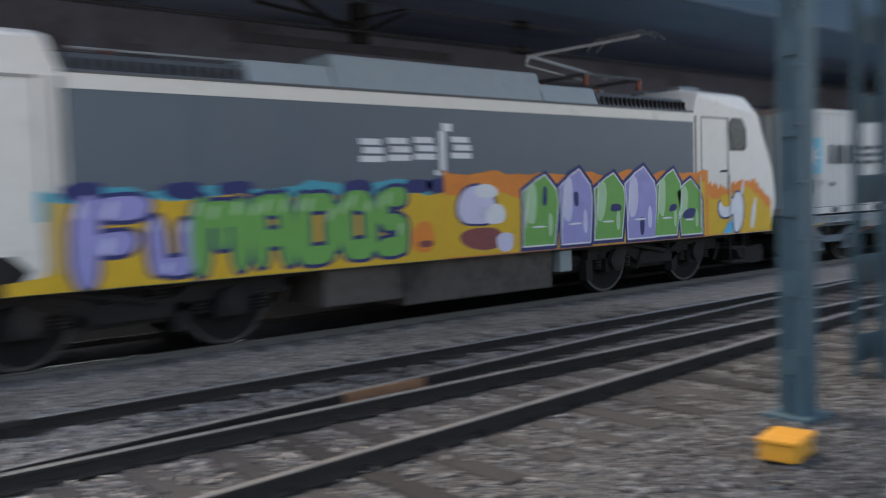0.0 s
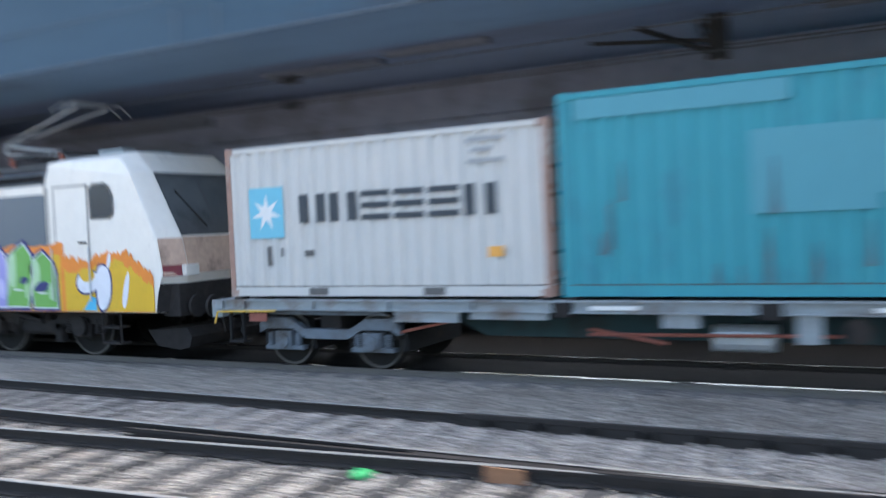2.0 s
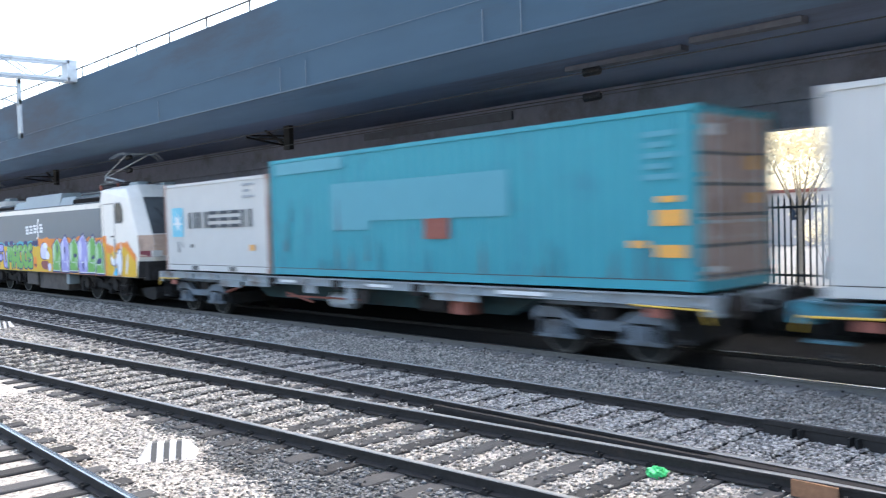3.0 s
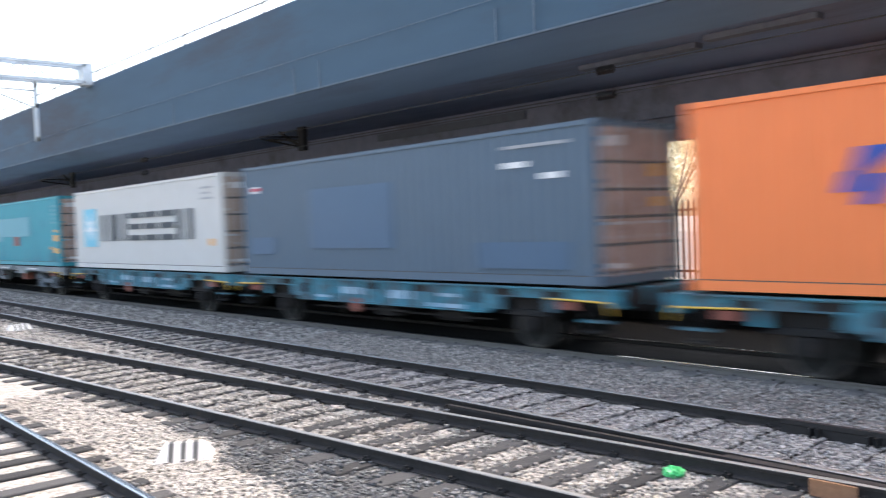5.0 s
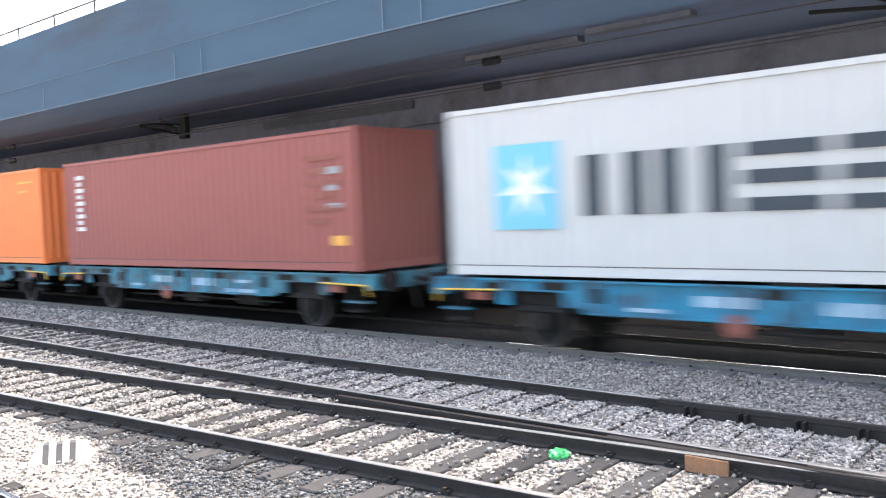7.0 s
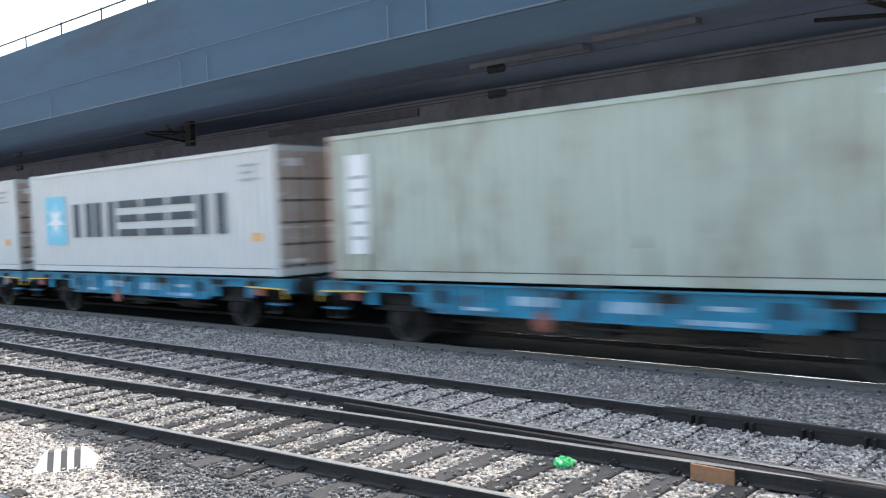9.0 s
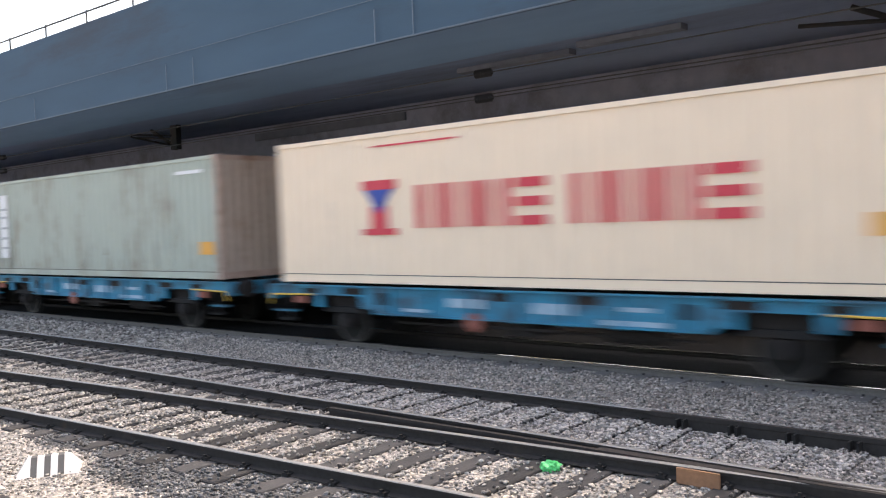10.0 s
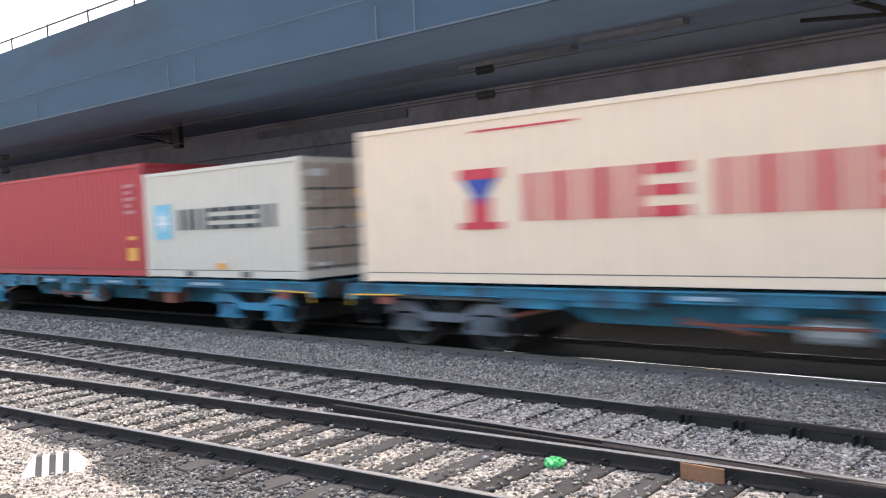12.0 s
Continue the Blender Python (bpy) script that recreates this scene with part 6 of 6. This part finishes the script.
for k, (u, z, w, h, colour, lean) in enumerate(((-8.92, 1.62, 0.80, 1.12, "green", 0.05), (-8.02, 1.66, 0.78, 1.22, "purple", 0.0), (-7.12, 1.64, 0.80, 1.12, "green", 0.05), (-6.2, 1.68, 0.86, 1.26, "purple", -0.03), (-5.36, 1.66, 0.74, 1.20, "green", 0.12), (-4.64, 1.56, 0.74, 1.04, "green", -0.12))):
    peak = [(-0.46, -0.5), (0.44, -0.5), (0.52, 0.1), (0.46, 0.30), (0.12, 0.52), (-0.14, 0.44), (-0.50, 0.28), (-0.46, 0.0)]
    ring = lambda g: [(G(u) + x * w * g + lean * zz * h * g, max(0.95, z + zz * h * (1 + (g - 1) * 0.8))) for x, zz in peak]
    coat(4, SP["navy"], [ring(1.24)])
    coat(5, SP["white"], [ring(1.10)])
    coat(6, SP[colour], [ring(1.04)], "sprayed angular form")
    shine = SP["lilac"] if colour == "purple" else SP["mint"]
    coat(7, shine, [blob(G(u) - w * 0.26, z + h * 0.10, w * 0.30, h * 0.62, k + 60, 2.6, 0.1), blob(G(u) + w * 0.30, z - h * 0.22, w * 0.14, h * 0.36, k + 70, 2)])
    coat(8, SP["navy"], [blob(G(u) + w * (0.14, 0.0, 0.22, 0.02, 0.2, -0.05)[k], z + h * (0.22, 0.12, -0.02, -0.34, -0.08, -0.12)[k], w * (0.14, 0.16, 0.40, 0.16, 0.30, 0.52)[k],
                         h * (0.30, 0.22, 0.12, 0.26, 0.12, 0.20)[k], k + 75, 3, (0.1, 0, 0, 0, 0.4, 0.7)[k])])
    coat(9, SP["white"], [blob(G(u) - w * 0.05, z - h * 0.24, w * 0.42, h * 0.03, k + 81, 2, 0.6), blob(G(u) - w * 0.42, z + h * 0.05, w * 0.04, h * 0.7, k + 82, 2, 0.1)])
# pale patches with dark edges between and beside the letters
for u, z, w, h, mat, layer, seed in ((-10.35, 1.75, 0.85, 0.72, "navy", 4, 80), (-10.35, 1.75, 0.77, 0.64, "lilac", 5, 80), (-10.15, 1.98, 0.5, 0.22, "white", 6, 81), (-9.95, 1.60, 0.42, 0.34, "white", 6, 82),
                                     (-10.25, 1.22, 0.9, 0.36, "maroon", 5, 83), (-9.75, 1.14, 0.4, 0.3, "lilac", 6, 84), (-11.45, 1.3, 0.42, 0.5, "orange", 4, 85), (-11.4, 1.2, 0.3, 0.1, "maroon", 5, 86)):
    coat(layer, SP[mat], [blob(G(u), z, w, h, seed, 2.4)])
# the cab's sprayed skirt


def skirt(x0, x1, z0, tops, amp, seed):
    """A sprayed field under a ragged line that rises and falls with tops: (x, z) pairs."""
    rng = random.Random(seed)
    xs = [x0 + (x1 - x0) * k / 60 for k in range(61)]
    return [(G(x), z0) for x in xs] + [(G(x), float(np.interp(x, *zip(*tops))) + rng.uniform(-amp, amp)) for x in xs[::-1]]


coat(2, SP["orange"], [skirt(-4.02, -1.6, 0.95, ((-4.0, 2.05), (-3.4, 1.92), (-2.6, 2.12), (-2.2, 2.05), (-1.6, 1.62)), 0.07, 11)], "orange sprayed ground")
coat(3, SP["yellow"], [skirt(-4.0, -1.6, 0.96, ((-4.0, 1.75), (-3.4, 1.70), (-2.6, 1.92), (-2.2, 1.80), (-1.6, 1.40)), 0.06, 13)])
# the bare dark foot of the other cab
part("cab_skirt", shape(flat, [(G(-19.35), 0.94), (G(-17.2), 0.94), (G(-17.0), 1.2), (G(-17.2), 1.38), (G(-19.35), 1.40)], FLANK - 0.003), M["under"], loco, "dark grimy lower panel of the cab")
coat(4, SP["navy"], [blob(G(-3.32), 1.52, 0.72, 0.50, 90, 2.2, 0.2), blob(G(-2.92), 1.42, 0.46, 0.94, 91, 2.4)])
coat(5, SP["white"], [blob(G(-3.32), 1.52, 0.64, 0.42, 90, 2.2, 0.2), blob(G(-2.92), 1.42, 0.38, 0.86, 91, 2.4), blob(G(-2.32), 1.35, 0.14, 0.7, 92, 2, 0.25), blob(G(-2.74), 1.92, 0.10, 0.30, 93, 2, 0.2)], "white sprayed patch")
coat(6, SP["yellow"], [blob(G(-3.36), 1.66, 0.42, 0.26, 94, 2.2)])
coat(6, SP["sky"], [[(G(-3.5), 0.97), (G(-3.12), 0.97), (G(-3.14), 1.22), (G(-3.26), 1.24)]], "bright blue sprayed patch")

# ---- masts, boxes and markers by the tracks ----
mast = tagged(empty("catenary_mast", 7.5, 5.05, GROUND), "blue-grey painted steel catenary mast in the ballast", "mast")
for s in (-1, 1):
    bm = bmesh.new()
    prof = [(-0.12, 0.115), (0.12, 0.115), (0.12, 0.05), (0.10, 0.05), (0.10, 0.095), (-0.10, 0.095), (-0.10, 0.05), (-0.12, 0.05)]
    low, high = [[bm.verts.new((px, s * py, z)) for px, py in prof] for z in (0.0, 8.5)]
    for i in range(8):
        bm.faces.new((low[i], low[(i + 1) % 8], high[(i + 1) % 8], high[i]))
    bm.faces.new(high)
    part("channel", bm, M["mast_blue"], mast)
for k in range(12):
    z = 0.4 + 0.7 * k
    for s in (-1, 1):
        part("batten_plate", boxes((s * 0.12 - 0.006, s * 0.12 + 0.006, -0.10, 0.10, z, z + 0.22)), M["mast_blue"], mast)
part("web", boxes((-0.09, 0.09, -0.085, 0.085, 0, 8.5)), M["mast_blue"], mast)
part("foot_plate", boxes((-0.24, 0.24, -0.22, 0.22, 0.0, 0.05)), M["mast_blue"], mast, "", 0.01)
rodm = bmesh.new()
for k in range(14):
    rod(rodm, (-0.10, -0.11, 0.6 + 0.5 * k), (-0.22, -0.11, 0.6 + 0.5 * k), 0.012, 6)
part("climbing_peg", rodm, M["mast_blue"], mast)

ladder = tagged(empty("lattice_mast", 9.75, 5.3, GROUND), "blue-grey lattice steel mast with wide batten plates", "mast")
for x in (-0.30, 0.30):
    for y in (-0.15, 0.15):
        part("leg", boxes((x - 0.05, x + 0.05, y - 0.012, y + 0.012, 0, 8.5), (x - 0.006, x + 0.006, y - 0.05, y + 0.05, 0, 8.5)), M["mast_blue"], ladder)
for k in range(10):
    z = 0.15 + 0.86 * k
    for y in (-0.17, 0.17):
        part("batten_plate", boxes((-0.32, 0.32, y - 0.008, y + 0.008, z, z + 0.3)), M["mast_blue"], ladder)

ybox = tagged(empty("junction_box", 6.26, 4.47, GROUND), "yellow-orange painted metal junction box on the ballast", "box")
ybox.rotation_euler = (0, 0, radians(12))
part("body", boxes((-0.20, 0.20, -0.14, 0.14, 0.04, 0.19)), M["yellow_box"], ybox, "", 0.015)
part("lid", boxes((-0.215, 0.215, -0.155, 0.155, 0.17, 0.205)), M["yellow_box"], ybox, "", 0.012)
part("leg", boxes((-0.05, 0.05, -0.05, 0.05, -0.05, 0.08)), M["iron"], ybox)


def marker(x, y, turn):
    """A low fouling-point marker: white hipped block with black stripes."""
    m = tagged(empty("fouling_marker", x, y, GROUND), "white concrete track marker with black stripes on the ballast", "marker", "track markers")
    m.rotation_euler = (0, 0, radians(turn))
    bm = bmesh.new()
    base = [bm.verts.new(p) for p in ((-0.24, -0.32, 0), (0.24, -0.32, 0), (0.24, 0.32, 0), (-0.24, 0.32, 0))]
    top = [bm.verts.new(p) for p in ((-0.05, -0.21, 0.17), (0.05, -0.21, 0.17), (0.05, 0.21, 0.17), (-0.05, 0.21, 0.17))]
    bm.faces.new(top)
    for i in range(4):
        bm.faces.new((base[i], base[(i + 1) % 4], top[(i + 1) % 4], top[i]))
    part("block", bm, M["marker_white"], m)
    for k in range(3):
        a = -0.175 + 0.135 * k
        bm = bmesh.new()
        pts = [(-0.246, 0.003), (-0.053, 0.174), (0.053, 0.174), (0.246, 0.003)]
        ra, rb = [bm.verts.new((x_, a, z_)) for x_, z_ in pts], [bm.verts.new((x_, a + 0.065, z_)) for x_, z_ in pts]
        for i in range(3):
            bm.faces.new((ra[i], ra[i + 1], rb[i + 1], rb[i]))
        part("stripe", bm, M["marker_black"], m)


marker(-9.42, 4.28, -30)
marker(-26.3, 7.2, -6)

bag = bmesh.new()
bmesh.ops.create_icosphere(bag, subdivisions=3, radius=1)
for v in bag.verts:
    n = noise.noise(v.co * 2.2) * 0.5 + noise.noise(v.co * 5) * 0.25
    v.co = Vector((v.co.x * 0.095 * (1 + n), v.co.y * 0.075 * (1 + n), max(-0.03, v.co.z * 0.06 * (1 + n) + 0.03)))
ob = tagged(part("plastic_bag", bag, M["green_bag"]), "crumpled bright green plastic scrap on the ballast", "litter")
ob.location = (-4.84, 7.22, GROUND + 0.02)
ob.rotation_euler = (0, 0, 0.5)

# ---- catenary under and beside the viaduct ----
cat = tagged(empty("catenary", 0, TRACK_Y, 0), "dark overhead wires above the freight track", "wires")
part("contact_wire", shape(rod, (-200, 0.05, 4.66), (200, 0.05, 4.66), 0.012, 6), M["wire"], cat)
part("messenger_wire", shape(rod, (-200, 0.05, 5.13), (200, 0.05, 5.13), 0.012, 6), M["wire"], cat)
part("feeder_wire", shape(rod, (-200, 1.9, 5.05), (200, 1.9, 5.05), 0.012, 6), M["wire"], cat)
for x in (-9.95, -31.0, 12.0):
    for z in (4.66, 5.13):
        bm = bmesh.new()
        rings = []
        for k in range(15):
            r = 0.085 if k % 2 else 0.05
            rings.append([bm.verts.new((x - 0.2 + 0.028 * k, 0.05 + r * math.cos(q * math.pi / 6), z + r * math.sin(q * math.pi / 6))) for q in range(12)])
        for p, q in zip(rings, rings[1:]):
            for i in range(12):
                bm.faces.new((p[i], p[(i + 1) % 12], q[(i + 1) % 12], q[i]))
        part("insulator", bm, M["insulator"], cat)
for x in (-22.6, -2.55, 9.3, -43.0, 30.0):
    sup = tagged(empty("drop_post", x, 14.5, 5.50), "dark steel drop post hanging from the viaduct", "bracket", "drop posts")
    part("post", boxes((-0.16, 0.16, -0.08, 0.08, -0.72, 0.0)), M["iron"], sup)
    bm = bmesh.new()
    rod(bm, (-0.1, 0, -0.6), (-1.3, 0, -0.04), 0.05, 6)
    rod(bm, (-0.1, 0, -0.4), (-2.1, 0, -0.2), 0.035, 6)
    rod(bm, (-0.1, -0.02, -0.6), (0.0, -1.45, -0.42), 0.03, 6)
    rod(bm, (-0.1, -0.02, -0.3), (0.0, -1.45, -0.36), 0.025, 6)
    part("brace", bm, M["iron"], sup)
for x0, x1, y in ((-8.2, -6.2, 13.5), (-11.3, -8.6, 13.9), (-1.0, 3.0, 14.6)):
    tagged(part("cable_tray", boxes((x0, x1, y, y + 0.25, 5.40, 5.51)), M["tray"]), "dark cable tray under the viaduct", "cable tray", "cable trays")

# parapet wire with its short stanchions
par = tagged(empty("parapet_wire", -24, 11.5, 7.94), "thin steel wire on stanchions along the parapet", "railing")
part("wire", shape(rod, (-60, 0, 0.62), (30, 0, 0.12), 0.026, 6), M["wire"], par)
for k in range(26):
    x = -30 + 2.3 * k
    h = 0.62 - 0.5 * (x + 60) / 90
    part("stanchion", shape(rod, (x, 0, -0.02), (x, 0, h + 0.05), 0.024, 6), M["wire"], par)

# signal gantry
gan = tagged(empty("gantry", -31.8, 11.4, 7.82), "pale galvanised lattice gantry reaching out from the viaduct", "gantry")
for z in (0.08, 0.68):
    for x in (-0.25, 0.25):
        part("chord", boxes((x - 0.05, x + 0.05, -12, -0.15, z - 0.05, z + 0.05)), M["galvanised"], gan)
for k in range(12):
    y = -0.2 - k
    bm = bmesh.new()
    for x in (-0.25, 0.25):
        rod(bm, (x, y, 0.08 if k % 2 else 0.68), (x, y - 1, 0.68 if k % 2 else 0.08), 0.03, 6)
    part("lacing", bm, M["galvanised"], gan)
part("drop_leg", boxes((-0.14, -0.06, -1.84, -1.76, -2.05, 0.2), (0.06, 0.14, -1.84, -1.76, -2.05, 0.2), (-0.14, 0.14, -1.84, -1.76, -2.05, -1.9), (-0.14, 0.14, -1.84, -1.76, -0.9, -0.75), (-0.14, 0.14, -1.84, -1.76, -0.2, -0.05)), M["galvanised"], gan)
bm = bmesh.new()
rod(bm, (0, -1.8, -0.9), (0, -4.5, 0.1), 0.03, 6)
rod(bm, (0, -1.8, -0.3), (0, -4.8, -0.25), 0.03, 6)
part("brace", bm, M["galvanised"], gan)
part("end_plate", boxes((-0.3, 0.3, -0.24, 0.11, 0.0, 0.76)), M["galvanised"], gan)
part("mast", boxes((-0.2, 0.2, -12.2, -11.8, -8.05, 0.76)), M["galvanised"], gan)

# ---- beyond the opening: palisade fence, parked cars, trees, a far facade ----
fence = tagged(empty("palisade_fence", -2, 17.25, 0.885), "dark steel palisade fence in the opening", "fence")
for k in range(168):
    x = -11.1 + 0.132 * k
    if abs(x + 2 + 3.92 - 2) < 0.24:
        continue
    part("pale", shape(prism, [(x - 0.018, 0.02), (x + 0.018, 0.02), (x + 0.018, 1.78), (x, 1.87), (x - 0.018, 1.78)], -0.010, 0.010), M["fence"], fence)
for z in (0.22, 1.62):
    part("fence_rail", boxes((-11.2, 11.1, 0.015, 0.045, z - 0.025, z + 0.025)), M["fence"], fence)


def car(x, y, turn, paint_mat, label):
    c = tagged(empty("parked_car", x, y, STREET), label, "car", "parked cars")
    c.rotation_euler = (0, 0, radians(turn))
    bm = bmesh.new()
    prism(bm, [(-2.0, 0.3), (-2.05, 0.75), (-1.9, 0.92), (1.1, 0.95), (1.95, 0.78), (2.05, 0.55), (2.0, 0.3)], -0.85, 0.85)
    part("body", bm, paint_mat, c, "", 0.05)
    bm = bmesh.new()
    prism(bm, [(-1.85, 0.92), (-1.45, 1.42), (0.1, 1.47), (0.5, 1.36), (1.1, 0.94)], -0.74, 0.74)
    part("cabin", bm, M["glass"], c, "", 0.05)
    part("roof_panel", boxes((-1.4, 0.15, -0.7, 0.7, 1.43, 1.49)), paint_mat, c, "", 0.02)
    for wx in (-1.25, 1.3):
        for wy in (-0.8, 0.8):
            part("wheel", shape(rod, (wx, wy - 0.1, 0.31), (wx, wy + 0.1, 0.31), 0.31, 16), M["rubber"], c)
    part("number_plate", boxes((-2.07, -2.045, -0.26, 0.26, 0.5, 0.61)), M["label_white"], c)
    part("tail_light", boxes((-2.06, -2.0, -0.8, -0.55, 0.7, 0.85)), M["ink_red"], c)
    part("tail_light", boxes((-2.06, -2.0, 0.55, 0.8, 0.7, 0.85)), M["ink_red"], c)


car(-8.7, 33.0, 103, M["car_paint"], "dark parked car behind the fence")
car(-13.8, 34.0, 112, M["car_paint"], "dark parked car behind the fence")
car(-18.4, 34.5, 118, M["label_white"], "white parked car behind the fence")
car(1.3, 33.0, 88, M["car_red"], "dull red parked car behind the fence")
car(6.2, 33.5, 80, M["galvanised"], "silver parked car behind the fence")


lantern = tagged(empty("street_lantern", -9.2, 22, STREET), "dark old-style street lantern beyond the fence", "lamp")
part("pole", shape(rod, (0, 0, 0), (0, 0, 3.42), 0.06, 10, 0.04), M["iron"], lantern)
part("glass_case", shape(rod, (0, 0, 3.42), (0, 0, 3.77), 0.12, 6, 0.2), M["lamp"], lantern)
part("hood", shape(rod, (0, 0, 3.77), (0, 0, 3.94), 0.24, 6, 0.05), M["iron"], lantern)
part("finial", shape(rod, (0, 0, 3.92), (0, 0, 4.02), 0.025, 6), M["iron"], lantern)


def tree(x, y, high, seed):
    rng = random.Random(seed)
    t = tagged(empty("street_tree", x, y, STREET), "yellow-green street tree in backlight", "tree", "street trees")
    bm = bmesh.new()
    rod(bm, (0, 0, -0.05), (0.1, 0, high * 0.45), 0.17, 10, 0.11)
    tips = []
    for k in range(9):
        a = k * 2.4
        tip = (1.5 * math.cos(a) * rng.uniform(0.6, 1.1), 1.5 * math.sin(a) * rng.uniform(0.6, 1.1), high * rng.uniform(0.62, 0.95))
        rod(bm, (0.1, 0, high * rng.uniform(0.34, 0.44)), tip, 0.045, 6, 0.012)
        tips.append(tip)
    part("trunk", bm, M["bark"], t)
    bm = bmesh.new()
    for k in range(2600):
        c = Vector(rng.choice(tips)) + Vector((rng.gauss(0, 0.55), rng.gauss(0, 0.55), rng.gauss(0, 0.5)))
        d = Vector((rng.uniform(-1, 1), rng.uniform(-1, 1), rng.uniform(-1, 1))).normalized()
        e = d.orthogonal().normalized() * 0.055
        d = d * 0.10
        bm.faces.new([bm.verts.new(c + q) for q in (-d, e, d, -e)])
    tagged(part("crown", bm, M["leaves"], t), kind="stuff")


def shrub(x, y, wide, high, seed):
    rng = random.Random(seed)
    t = tagged(empty("shrub", x, y, STREET), "bushy yellow-brown shrub behind the fence", "shrub", "shrubs behind the fence")
    bm = bmesh.new()
    tips = []
    for k in range(10):
        tip = (rng.uniform(-0.5, 0.5) * wide, rng.uniform(-0.4, 0.4), high * rng.uniform(0.5, 0.95))
        rod(bm, (tip[0] * 0.3, 0, -0.05), tip, 0.035, 5, 0.01)
        tips.append(tip)
    part("stems", bm, M["bark"], t)
    bm = bmesh.new()
    for k in range(1500):
        c = Vector(rng.choice(tips)) + Vector((rng.gauss(0, 0.3), rng.gauss(0, 0.3), rng.gauss(-0.1, 0.3)))
        d = Vector((rng.uniform(-1, 1), rng.uniform(-1, 1), rng.uniform(-1, 1))).normalized()
        e = d.orthogonal().normalized() * 0.05
        d = d * 0.09
        bm.faces.new([bm.verts.new(c + q) for q in (-d, e, d, -e)])
    tagged(part("foliage", bm, M["leaves"], t), kind="stuff")


for k, (x, wide, high) in enumerate(((-21.0, 3.2, 2.7), (-16.6, 2.8, 3.1), (-11.2, 2.6, 2.5), (-5.6, 3.0, 2.8), (-1.6, 2.4, 2.6), (3.6, 3.0, 2.9))):
    shrub(x, 38.0 + 0.7 * (k % 2), wide, high, 40 + k)
tree(-14.0, 30, 6.2, 4)
tree(-20.5, 31, 6.4, 5)
tree(0.3, 36, 5.6, 6)
for x, y, w, h in ((-12.5, 62, 13, 3.6), (4.5, 60, 12, 4.2), (-30, 64, 14, 4.0)):
    b = tagged(empty("town_house", x, y, STREET), "pale rendered low house far beyond the fence", "house", "far houses")
    part("wall", boxes((-w / 2, w / 2, 0, 8, 0, h)), M["facade"], b)
    part("roof", boxes((-w / 2 - 0.2, w / 2 + 0.2, -0.2, 8.2, h, h + 0.25)), M["rust_red"], b)
    for k in range(5):
        xx = -w / 2 + 1.2 + k * (w - 2.4) / 4
        part("window", boxes((xx - 0.4, xx + 0.4, -0.03, 0.02, 1.9, 3.0)), M["glass"], b)


# ---- movement ----
def motions():
    for thing, u in MOVING:
        walk(thing, [(t, pose(x + u, TRACK_Y, 0)) for t, x in TRAIN])
    times = [k / 30 for k in range(361)]
    ts, xs = zip(*TRAIN)
    track = np.interp(times, ts, xs)
    for ws, x, r in ROLLING:
        walk(ws, [(t, pose(x, 0, r, 0, math.degrees((float(s) - track[0]) / r), 0)) for t, s in zip(times, track)])


motions()
